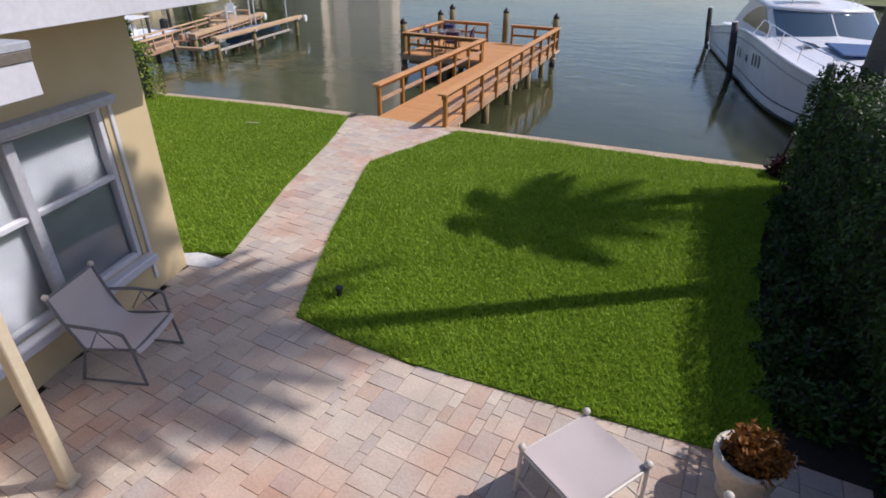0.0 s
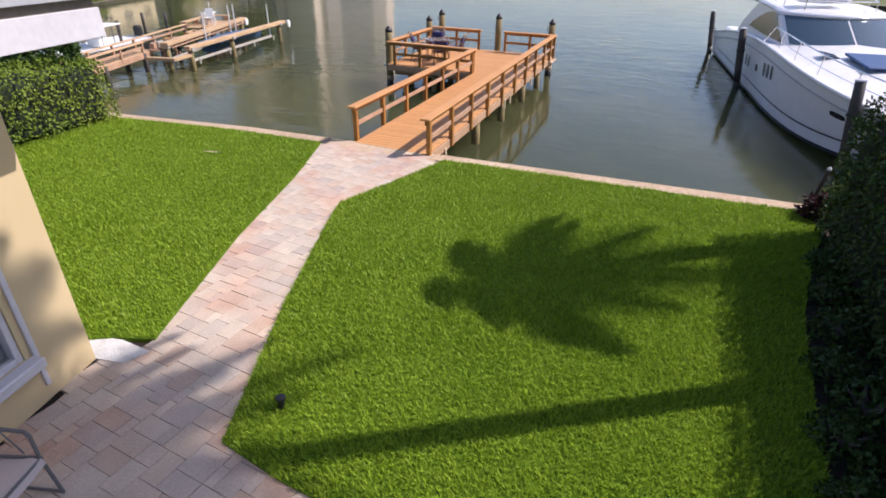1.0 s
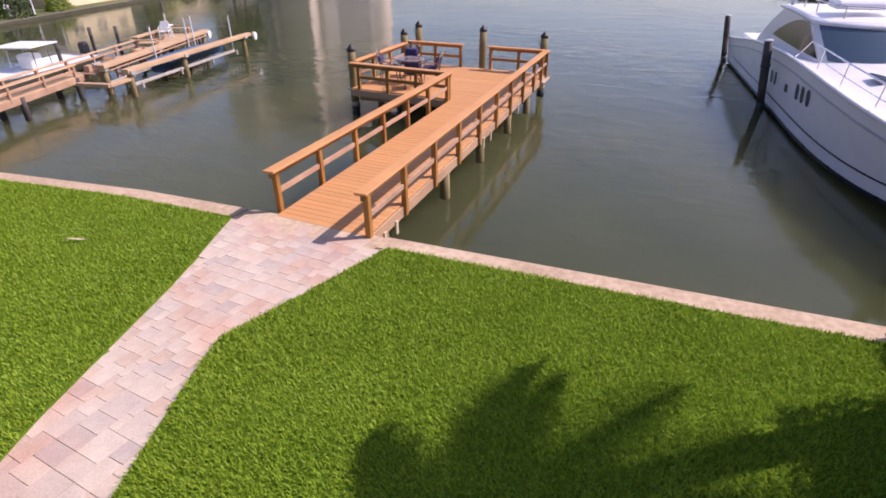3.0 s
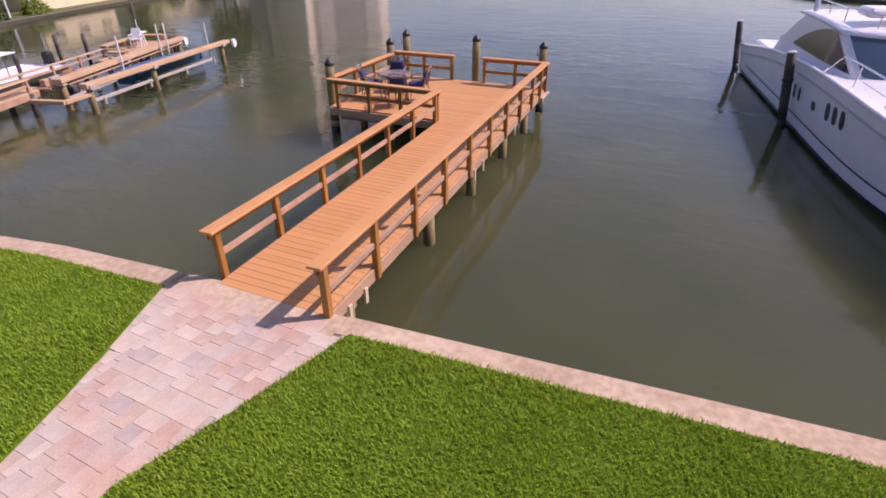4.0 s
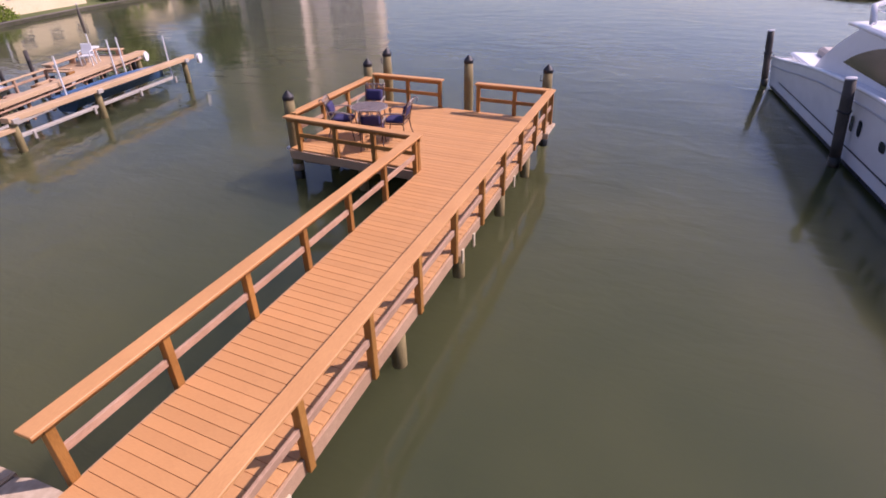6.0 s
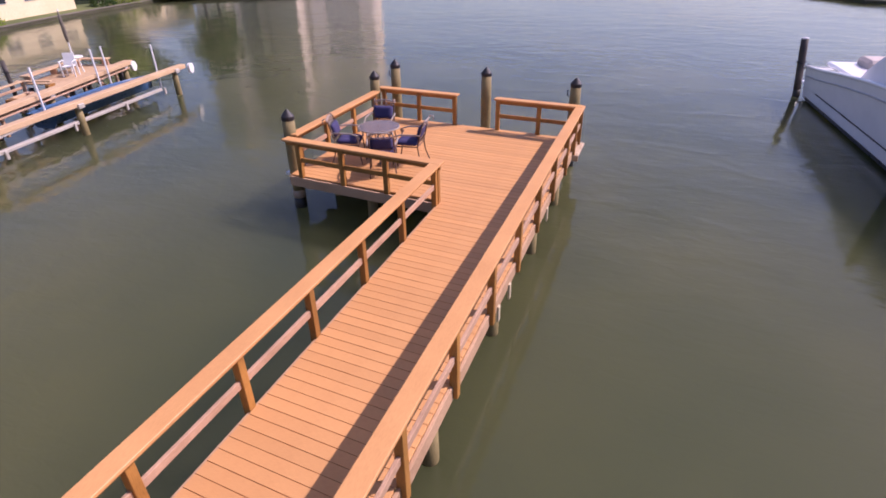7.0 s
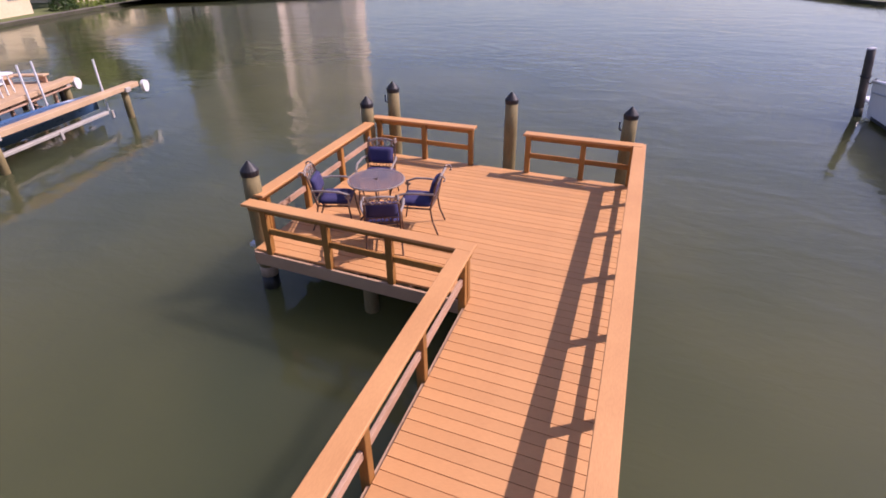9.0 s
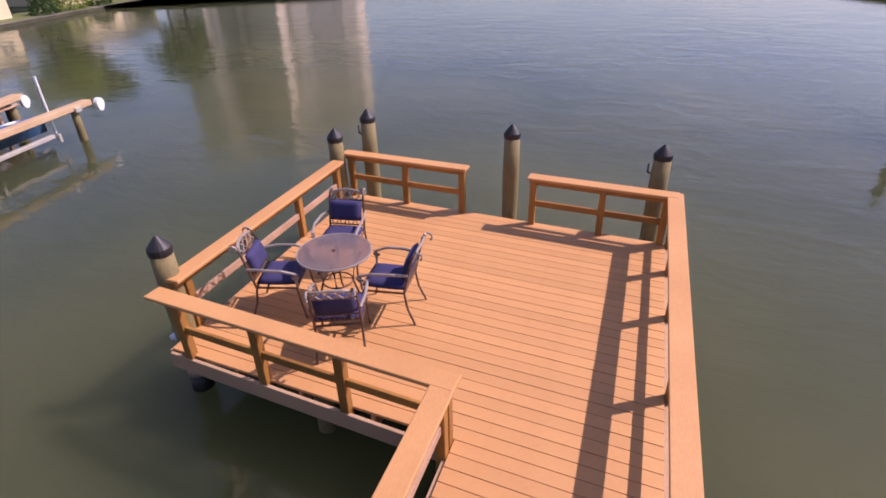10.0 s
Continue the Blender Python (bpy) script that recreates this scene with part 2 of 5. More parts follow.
M_MAROON = mat("maroon_canvas", (0.06, 0.012, 0.02), (0.10, 0.02, 0.03), 0.85, 60, 4, 0.2)
M_PVC = mat("white_pvc", (0.72, 0.72, 0.70), (0.82, 0.82, 0.80), 0.4, 15, 2, 0.02)
M_ALU = mat("lift_beam_metal", (0.42, 0.38, 0.33), (0.60, 0.55, 0.48), 0.45, 20, 2, 0.05, metal=0.3)
M_MAROONLEAF = leaf_mat("maroon_leaves", (0.022, 0.008, 0.010), (0.07, 0.02, 0.022))
M_RUST = mat("dark_red_metal", (0.022, 0.007, 0.007), (0.055, 0.018, 0.016), 0.6, 25, 4, 0.2)
M_WATER = water_mat()
M_SHORE = mat("far_bank", (0.06, 0.085, 0.02), (0.16, 0.18, 0.06), 0.9, 2, 0.2, 0.2)
M_FARHOUSE = mat("far_house_wall", (0.62, 0.50, 0.30), (0.74, 0.62, 0.42), 0.85, 6, 0.5, 0.1)
M_TOWER = mat("pale_tower_wall", (0.74, 0.59, 0.48), (0.86, 0.72, 0.59), 0.85, 1, 0.1, 0.0)
M_ROOFTILE = mat("far_roof", (0.40, 0.38, 0.36), (0.55, 0.52, 0.50), 0.85, 5, 0.5, 0.1)
M_GRAVEL = mat("white_gravel", (0.45, 0.43, 0.40), (0.75, 0.73, 0.70), 0.9, 60, 6, 0.9)
M_ROPE = mat("dark_rope", (0.02, 0.02, 0.025), (0.05, 0.05, 0.055), 0.9, 80, 6, 0.3)


# ---- mesh helpers ----
def part(name, bm, material, parent=None, label="", smooth=False):
    me = bpy.data.meshes.new(name)
    bmesh.ops.recalc_face_normals(bm, faces=bm.faces)
    bm.to_mesh(me)
    bm.free()
    me.materials.append(material)
    if smooth:
        for p in me.polygons:
            p.use_smooth = True
    ob = new(name, me)
    if parent:
        ob.parent = parent
    if label:
        ob["label"] = label
    return ob


def thing(name, m, label, category, group="", kind=""):
    ob = new(name)
    ob.matrix_world = m
    ob.empty_display_size = 0.2
    return tagged(ob, label, category, group, kind)


def box(bm, centre, size, turn=None, bevel=0.0):
    made = bmesh.ops.create_cube(bm, size=1.0)["verts"]
    for v in made:
        v.co = Vector((v.co.x * size[0], v.co.y * size[1], v.co.z * size[2]))
    if bevel:
        edges = list({e for v in made for e in v.link_edges})
        res = bmesh.ops.bevel(bm, geom=edges, offset=bevel, segments=1, affect="EDGES")
        made = list({v for f in res["faces"] for v in f.verts} | {v for v in made if v.is_valid})
    m = Matrix.Translation(centre) @ (turn or Matrix())
    for v in made:
        v.co = m @ v.co
    return bm


def one_box(centre, size, turn=None, bevel=0.004):
    return box(bmesh.new(), centre, size, turn, bevel)


def tube(bm, points, r, sides=8, closed=False):
    pts = [Vector(p) for p in points]
    rings = []
    n = len(pts)
    for i, p in enumerate(pts):
        a = pts[(i - 1) % n] if (closed or i) else pts[0]
        b = pts[(i + 1) % n] if (closed or i < n - 1) else pts[-1]
        d = (b - a).normalized()
        q = d.to_track_quat("Z", "Y")
        rad = r[i] if isinstance(r, (list, tuple)) else r
        rings.append([bm.verts.new(p + q @ Vector((rad * math.cos(k * math.tau / sides), rad * math.sin(k * math.tau / sides), 0))) for k in range(sides)])
    for i in range(n if closed else n - 1):
        a, b = rings[i], rings[(i + 1) % n]
        for k in range(sides):
            bm.faces.new((a[k], a[(k + 1) % sides], b[(k + 1) % sides], b[k]))
    if not closed:
        bm.faces.new(rings[0])
        bm.faces.new(rings[-1])
    return bm


def lathe(bm, profile, sides=20, centre=(0, 0, 0)):
    rings = [[bm.verts.new((centre[0] + r * math.cos(k * math.tau / sides), centre[1] + r * math.sin(k * math.tau / sides), centre[2] + z)) for k in range(sides)] for r, z in profile]
    for a, b in zip(rings, rings[1:]):
        for k in range(sides):
            bm.faces.new((a[k], a[(k + 1) % sides], b[(k + 1) % sides], b[k]))
    bm.faces.new(rings[0])
    bm.faces.new(rings[-1])
    return bm


def slab(bm, outline, z0, z1):
    low = [bm.verts.new((x, y, z0)) for x, y in outline]
    top = [bm.verts.new((x, y, z1)) for x, y in outline]
    bm.faces.new(low)
    bm.faces.new(top)
    n = len(low)
    for i in range(n):
        bm.faces.new((low[i], low[(i + 1) % n], top[(i + 1) % n], top[i]))
    return bm


def loft(bm, rows, close_ends=False):
    grid = [[bm.verts.new(p) for p in row] for row in rows]
    for a, b in zip(grid, grid[1:]):
        for i in range(len(a) - 1):
            bm.faces.new((a[i], a[i + 1], b[i + 1], b[i]))
    if close_ends:
        bm.faces.new(grid[0])
        bm.faces.new(grid[-1])
    return bm


def raw(name, verts, quads, material, parent=None):
    me = bpy.data.meshes.new(name)
    me.from_pydata(verts, [], quads)
    me.materials.append(material)
    ob = new(name, me)
    if parent:
        ob.parent = parent
    return ob


def inside(poly, x, y):
    """Which of the places x, y lie within the outline."""
    hit = np.zeros(len(x), bool)
    n = len(poly)
    for i in range(n):
        (x0, y0), (x1, y1) = poly[i], poly[(i + 1) % n]
        if y0 == y1:
            continue
        cross = (y0 > y) != (y1 > y)
        hit ^= cross & (x < (x1 - x0) * (y - y0) / (y1 - y0) + x0)
    return hit


def leaf_cloud(rng, places, normals, length, width, spread=0.9):
    """Small folded leaves at the places, facing roughly along the normals."""
    n = len(places)
    d = normals + rng.normal(0, spread, (n, 3))
    d /= np.linalg.norm(d, axis=1)[:, None]
    side = np.cross(d, rng.normal(0, 1, (n, 3)))
    side /= np.linalg.norm(side, axis=1)[:, None] + 1e-9
    along = np.cross(side, d)
    ln = (length * rng.uniform(0.6, 1.3, n))[:, None]
    wd = (width * rng.uniform(0.7, 1.2, n))[:, None]
    v = np.stack([places, places + along * ln * 0.5 + side * wd * 0.5, places + along * ln + d * ln * 0.1, places + along * ln * 0.5 - side * wd * 0.5], 1).reshape(-1, 3)
    q = np.arange(4 * n).reshape(-1, 4)
    return v.tolist(), q.tolist()


# ---- water and ground ----
bm = bmesh.new()
for a, b in (((-2000, -2000), (2000, 2500)),):
    vs = [bm.verts.new(p) for p in ((a[0], a[1], WATER), (b[0], a[1], WATER), (b[0], b[1], WATER), (a[0], b[1], WATER))]
    bm.faces.new(vs)
tagged(part("water", bm, M_WATER), "calm grey-green canal water with small ripples", "water", kind="structure")

SEAWALL = [(-60.0, -5.0), (-6.3, -0.56), (-2.8, -0.20), (-0.6, -0.14), (1.9, -0.22), (8.4, -0.12), (60.0, 0.6)]


def wall_y(x):
    return float(np.interp(x, [p[0] for p in SEAWALL], [p[1] for p in SEAWALL]))


bm = bmesh.new()
slab(bm, SEAWALL[::-1] + [(-60, -400), (60, -400)][::1], -1.6, -0.03)
ground = tagged(part("ground", bm, M_SOIL), "dark soil under lawn and planting beds", "ground", kind="structure")
bm = bmesh.new()
CAP_L = SEAWALL[:3] + [(-0.60, wall_y(-0.60))]
CAP_R = [(1.98, wall_y(1.98))] + SEAWALL[5:]
for line, top in ((CAP_L, 0.006), (CAP_R, 0.012)):
    slab(bm, [(x, y + 0.03) for x, y in line] + [(x, y - 0.33) for x, y in line[::-1]], -0.22, top)
slab(bm, [(-0.62, -0.66), (-0.57, -0.16), (-0.38, -0.09), (0.0, -0.10), (1.98, -0.19), (2.00, -0.66)], -0.22, -0.004)
bmesh.ops.bevel(bm, geom=[e for e in bm.edges if e.calc_length() > 0.25], offset=0.014, segments=2, affect="EDGES")
tagged(part("seawall_cap", bm, M_CONCRETE), "weathered cream concrete cap along the seawall", "seawall", kind="structure")
bm = bmesh.new()
slab(bm, [(x, y + 0.005) for x, y in SEAWALL] + [(x, y - 0.2) for x, y in SEAWALL[::-1]], -2.0, -0.22)
tagged(part("seawall", bm, M_WALLFACE), "stained concrete seawall face above the water", "seawall", kind="structure")

PATH_L = [(-0.58, -0.50), (0.03, -2.35), (0.60, -4.50), (1.42, -6.88)]
PATH_R = [(2.17, -0.50), (1.72, -1.90), (1.34, -2.95), (1.50, -3.55), (2.20, -5.62), (2.95, -7.53)]
LAWN_R = PATH_R + [(3.6, -7.66), (4.4, -7.74), (7.60, -7.72), (7.58, -6.4), (7.66, -5.2), (7.80, -3.6), (8.1, -2.2), (8.4, -1.2), (8.5, -0.45)]
LAWN_L = [(-0.6, -0.50), (0.03, -2.35), (0.60, -4.50), (1.36, -6.72), (0.95, -6.86), (0.2, -7.3), (-9.0, -9.0), (-9.0, -1.1), (-6.3, -0.86), (-2.8, -0.50)]


def lawn(outline, label, seed, density):
    rng = np.random.default_rng(seed)
    bm = bmesh.new()
    slab(bm, outline, -0.03, 0.02)
    sheet = part("lawn_soil", bm, M_LAWN)
    xs, ys = [p[0] for p in outline], [p[1] for p in outline]
    area = (max(xs) - min(xs)) * (max(ys) - min(ys))
    n = int(area * density)
    x, y = rng.uniform(min(xs) - 0.03, max(xs), n), rng.uniform(min(ys) - 0.03, max(ys), n)
    keep = inside(outline, x, y)
    x, y = x[keep], y[keep]
    n = len(x)
    tall = np.array([noise.noise((a * 0.9, b * 0.9, 0)) for a, b in zip(x, y)])
    h = (0.046 + 0.014 * tall) * rng.uniform(0.7, 1.25, n)
    yaw = rng.uniform(0, math.tau, n)
    lean = rng.uniform(0.2, 1.1, n) * h
    w = rng.uniform(0.003, 0.0065, n)
    dx, dy = np.cos(yaw), np.sin(yaw)
    sx, sy = -dy * w, dx * w
    root = np.stack([x, y, np.full(n, 0.015)], 1)
    side = np.stack([sx, sy, np.zeros(n)], 1)
    mid = root + np.stack([dx * lean * 0.35, dy * lean * 0.35, h * 0.65], 1)
    tip = root + np.stack([dx * lean, dy * lean, h], 1)
    v = np.stack([root - side, root + side, mid + side * 0.9, mid - side * 0.9, tip], 1).reshape(-1, 3)
    base = np.arange(n)[:, None] * 5
    me = bpy.data.meshes.new("lawn")
    me.vertices.add(5 * n)
    me.vertices.foreach_set("co", v.ravel())
    loops = np.concatenate([base + [0, 1, 2, 3], base + [3, 2, 4]], 1).ravel()
    me.loops.add(len(loops))
    me.loops.foreach_set("vertex_index", loops)
    me.polygons.add(2 * n)
    starts = (np.arange(n)[:, None] * 7 + [0, 4]).ravel()
    me.polygons.foreach_set("loop_start", starts)
    me.update(calc_edges=True)
    me.materials.append(M_BLADE)
    ob = tagged(new("lawn", me), label, "lawn", kind="stuff")
    sheet.parent = ob
    return ob


lawn(LAWN_R, "thick bright green mown lawn beside the paver path", 3, 4600)
lawn(LAWN_L, "thick bright green lawn between house and seawall", 4, 3300)

# ---- dock ----
BOARD = 0.145
dock = thing("dock", pose(0, 0, 0), "orange-stained wooden dock with railings over the canal", "dock")
X0, X1 = 0.0, 1.70
Y0, YB, Y1 = -0.16, 7.60, 11.87
XW = -3.25


def dock_post(x, y, top=0.70, low=-0.2, size=0.09):
    return part("post", one_box((x, y, (top + low) / 2), (size, size, top - low), bevel=0.005), M_POST, dock)


def rail_run(ax, ay, bx, by, posts, z=0.735, width=0.20, mid=0.0, mid_mat=M_MIDRAIL):
    d = Vector((bx - ax, by - ay, 0))
    turn = Matrix.Rotation(math.atan2(d.x, -d.y) + math.pi, 4, "Z")
    c = ((ax + bx) / 2, (ay + by) / 2)
    part("rail_cap", one_box((c[0], c[1], z - 0.02), (width, d.length, 0.04), turn, 0.006), M_CAP, dock)
    nx, ny = d.normalized().y, -d.normalized().x
    part("under_rail", one_box((c[0] + nx * 0.0, c[1] + ny * 0.0, z - 0.085), (0.036, d.length - 0.06, 0.09), turn, 0.003), M_POST, dock)
    for (px, py), (qx, qy) in zip(posts, posts[1:]):
        e = Vector((qx - px, qy - py, 0))
        part("mid_rail", one_box(((px + qx) / 2 + nx * mid, (py + qy) / 2 + ny * mid, 0.335), (0.038, e.length - 0.088, 0.088), turn, 0.004), mid_mat, dock)
    for px, py in posts:
        dock_post(px, py)


# the boards and both ends of the platform run slightly askew to the walkway
ASKEW, ASKEW_S = -0.065, -0.085


def south(x):
    return YB + ASKEW_S * x


def north(x):
    return Y1 + ASKEW * x


left_posts = [(-0.05, y) for y in (0.03, 1.27, 2.53, 3.73, 4.95, 6.18)] + [(-0.05, 7.50)]
right_posts = [(1.745, y) for y in (-0.26, 0.98, 2.27, 3.55, 4.87, 6.18, 7.45, 8.74, 10.02, 11.0, 11.72)]
rail_run(-0.04, -0.14, -0.04, 7.63, left_posts)
rail_run(1.71, -0.38, 1.71, 11.83, right_posts)
rail_run(-3.26, south(-3.26) - 0.0, 0.06, south(0.06) - 0.0, [(x, south(x) + 0.015) for x in (-2.98, -2.0, -1.06, -0.05)], z=0.738, mid_mat=M_POST)
rail_run(-3.24, 8.10, -3.24, 11.68, [(-3.27, y) for y in (8.32, 9.35, 10.52, 11.62)])
rail_run(-3.36, north(-3.36), -1.20, north(-1.20), [(x, north(x) - 0.03) for x in (-3.22, -2.24, -1.28)], mid_mat=M_POST)
rail_run(-0.26, north(-0.26), 1.76, north(1.76), [(x, north(x) - 0.03) for x in (-0.18, 0.80, 1.62)], z=0.739, mid_mat=M_POST)
# fascia and stringers
for x, ya, yb in ((X1 + 0.02, Y0 - 0.18, north(X1) - 0.02), (X0 - 0.022, 0.0, YB), (XW - 0.02, south(XW), north(XW))):
    part("fascia", one_box((x, (ya + yb) / 2, -0.125), (0.04, yb - ya, 0.19), bevel=0.004), M_FASCIA, dock)
for y, tilt, xa, xb in ((YB - 0.02, ASKEW_S, XW, X0), (Y1 + 0.04, ASKEW, XW, X1)):
    xm = (xa + xb) / 2
    part("fascia", one_box((xm, y + tilt * xm, -0.125), ((xb - xa) * 1.003, 0.04, 0.19), Matrix.Rotation(math.atan(tilt), 4, "Z"), 0.004), M_FASCIA, dock)
for x in (0.45, 0.85, 1.25):
    part("stringer", one_box((x, (Y0 + Y1) / 2 - 0.05, -0.13), (0.045, Y1 - Y0 - 0.2, 0.19)), M_FASCIA, dock)
for x in (-2.4, -1.6, -0.8):
    part("stringer", one_box((x, (south(x) + north(x)) / 2, -0.13), (0.045, Y1 - YB - 0.1, 0.19)), M_FASCIA, dock)
for y in (0.5, 3.2, 5.4, 8.2, 10.0, 11.5):
    part("cross_beam", one_box(((0.0 if y < YB else -1.6) + 0.85 - (0.0 if y < YB else 0.05), y, -0.32), (1.6 if y < YB else 4.7, 0.09, 0.19)), M_FASCIA, dock)
# deep unseen beams and pilings under the platform, added to block reflected sky
for y in (8.75, 9.6, 10.6, 11.2):
    part("reflection_block_beam", one_box((-1.62, y + 0.1, -0.36), (3.1, 0.14, 0.28)), M_FASCIA, dock, "added unseen timber beam blocking sky reflected under the platform")
for x, y in ((-2.9, 9.0), (-1.6, 9.7), (-2.9, 10.7), (-0.4, 9.7), (-0.4, 11.3), (-1.6, 11.3)):
    part("support_piling", lathe(bmesh.new(), [(0.11, -2.2), (0.115, WATER), (0.105, -0.24)], 14, (x, y, 0)), M_PILE, dock, "round piling under the deck", smooth=True)
# boards
rows = int((Y1 - Y0) / BOARD)


def board_mesh(x0, x1):
    """One board from x0 to x1, its ends cut along the dock and its edges askew."""
    xm = (x0 + x1) / 2
    bm = one_box((xm, 0, -0.016), (x1 - x0, BOARD - 0.005, 0.032), bevel=0.003)
    for v in bm.verts:
        v.co.y += ASKEW * v.co.x
    me = bpy.data.meshes.new("board")
    bm.to_mesh(me)
    bm.free()
    me.materials.append(M_DECK)
    return me


def lay(me, y, z=0.0):
    ob = new("board", me)
    ob.matrix_world = pose(0, y, z)
    ob.parent = dock


main_board, wide_board = board_mesh(X0 + 0.001, X1 - 0.001), board_mesh(XW + 0.002, X1 - 0.002)
rng = random.Random(5)
for i in range(rows + 1):
    y = Y0 + BOARD * (i + 0.5)
    if y > Y1 - 0.02:
        break
    lay(wide_board if y > YB + 0.06 else main_board, y, rng.uniform(-0.001, 0.001))
# pilings of the dock
def piling(x, y, top, r, name="dock_piling", material=M_PILE, cone=True, label="", group="", low=-2.2, tilt=(0, 0), cap=M_CAPBLACK):
    ob = thing(name, pose(x, y, 0, tilt[0], tilt[1], 0), label, "piling", group)
    bm = bmesh.new()
    prof = [(r * 0.96, top)] + [(r * (1 + 0.03 * math.sin(3 * z)), z) for z in (0.6, 0.2, -0.2)] + [(r, WATER + 0.22)]
    lathe(bm, prof[::-1], 16)
    part("shaft", bm, material, ob, smooth=True)
    bm = bmesh.new()
    lathe(bm, [(r * 1.05, low), (r * 1.06, WATER), (r * 1.02, WATER + 0.24)], 16)
    part("wet_foot", bm, M_WET, ob, "black wet foot at the waterline", smooth=True)
    if name == "dock_piling":
        part("waterline_band", lathe(bmesh.new(), [(r * 1.045, WATER + 0.22), (r * 1.05, WATER + 0.30), (r * 1.035, WATER + 0.38)], 16), M_CONCRETE, ob, "pale crusted band above the waterline", smooth=True)
    bm = bmesh.new()
    if cone:
        lathe(bm, [(r * 1.01, top - 0.06), (r * 1.05, top - 0.01), (r * 1.02, top + 0.02), (r * 0.55, top + 0.09), (0.012, top + 0.15)], 16)
        part("cap", bm, cap, ob, "black pointed plastic cap")
    else:
        lathe(bm, [(r * 1.02, top), (r * 0.96, top + 0.03), (0.02, top + 0.055)], 16)
        part("cap", bm, M_WHITE, ob, "pale rounded top")
    return ob


for x, y, top in ((-3.36, 8.20, 1.04), (-3.42, 11.96, 1.00), (-3.07, 12.46, 1.20), (-0.63, 12.37, 1.17), (1.50, 12.28, 1.08)):
    p = piling(x, y, top, 0.122, label="tall round wooden dock piling with black pointed cap", group="dock pilings")
    if y > 12.1 and abs(x) > 1:
        part("cleat", tube(bmesh.new(), [(-0.13, 0, top - 0.28), (-0.17, -0.02, top - 0.25), (-0.17, -0.02, top - 0.13)], 0.016, 6), M_CAPBLACK, p, "small black hook")
    if y < 9:
        part("bracket", one_box((-0.15, -0.02, -0.12), (0.1, 0.12, 0.06), bevel=0.01), M_PVC, p, "pale bracket at deck level")
for x, y in ((0.35, 0.5), (1.60, 0.35), (0.2, 3.2), (1.58, 3.2), (0.2, 5.4), (1.58, 5.5), (0.1, 7.9), (1.58, 7.9), (1.58, 10.0), (-1.6, 8.1)):
    part("support_piling", lathe(bmesh.new(), [(0.10, -2.2), (0.105, WATER), (0.10, -0.24)], 14, (x, y, 0)), M_PILE, dock, "round piling under the deck", smooth=True)
for y in (0.2, 0.62, 5.2, 5.75, 8.3):
    part("hanger", one_box((1.755, y, -0.27), (0.028, 0.075, 0.24)), M_CREAM, dock, "pale board under the dock edge")
part("fender_board", one_box((1.80, 11.40, -0.13), (0.14, 0.9, 0.06), bevel=0.012), M_CONCRETE, dock, "pale landing board on the dock side")
part("fender_end", one_box((1.805, 10.97, -0.17), (0.13, 0.05, 0.14), bevel=0.01), M_CONCRETE, dock)

# ---- dining set on the dock ----
TABLE = (-1.93, 9.2)
table = thing("round_table", pose(TABLE[0], TABLE[1], 0.0) @ Matrix.Diagonal((0.86, 0.86, 1, 1)), "round smoked-glass patio table with metal legs", "table")
bm = bmesh.new()
lathe(bm, [(0.47, 0.685), (0.485, 0.692), (0.47, 0.70)], 40)
part("tabletop", bm, M_TOPGLASS, table, "smoked glass tabletop")
bm = bmesh.new()
tube(bm, [(0.485 * math.cos(k * math.tau / 32), 0.485 * math.sin(k * math.tau / 32), 0.688) for k in range(32)], 0.014, 6, closed=True)
part("rim", bm, M_IRONLIGHT, table)
bm = bmesh.new()
tube(bm, [(0.2 * math.cos(k * math.tau / 20), 0.2 * math.sin(k * math.tau / 20), 0.3) for k in range(20)], 0.01, 6, closed=True)
part("brace_ring", bm, M_IRON, table)
for k in range(4):
    a = k * math.tau / 4 + 0.4
    c, s = math.cos(a), math.sin(a)
    part("leg", tube(bmesh.new(), [(0.36 * c, 0.36 * s, 0.68), (0.24 * c, 0.24 * s, 0.5), (0.2 * c, 0.2 * s, 0.3), (0.26 * c, 0.26 * s, 0.12), (0.36 * c, 0.36 * s, 0.0)], 0.015), M_IRON, table)
part("umbrella_plug", lathe(bmesh.new(), [(0.03, 0.70), (0.03, 0.708), (0.01, 0.71)], 12), M_IRON, table)


def cushion(bm, w, d, h, n=8):
    """A stuffed pad, w by d by h, its middle raised and its edge rounded."""
    top, low = [], []
    for i in range(n + 1):
        rt, rl = [], []
        for j in range(n + 1):
            u, v = i / n * 2 - 1, j / n * 2 - 1
            k = max(0.0, (1 - u ** 6) * (1 - v ** 6)) ** 0.4
            rt.append((u * w / 2 * (1 - 0.03 * v * v), v * d / 2 * (1 - 0.03 * u * u), h / 2 * k))
            rl.append((u * w / 2 * (1 - 0.03 * v * v), v * d / 2 * (1 - 0.03 * u * u), -h / 2 * k))
        top.append(rt)
        low.append(rl)
    loft(bm, top)
    loft(bm, low)
    bmesh.ops.remove_doubles(bm, verts=bm.verts, dist=0.0005)
    return bm


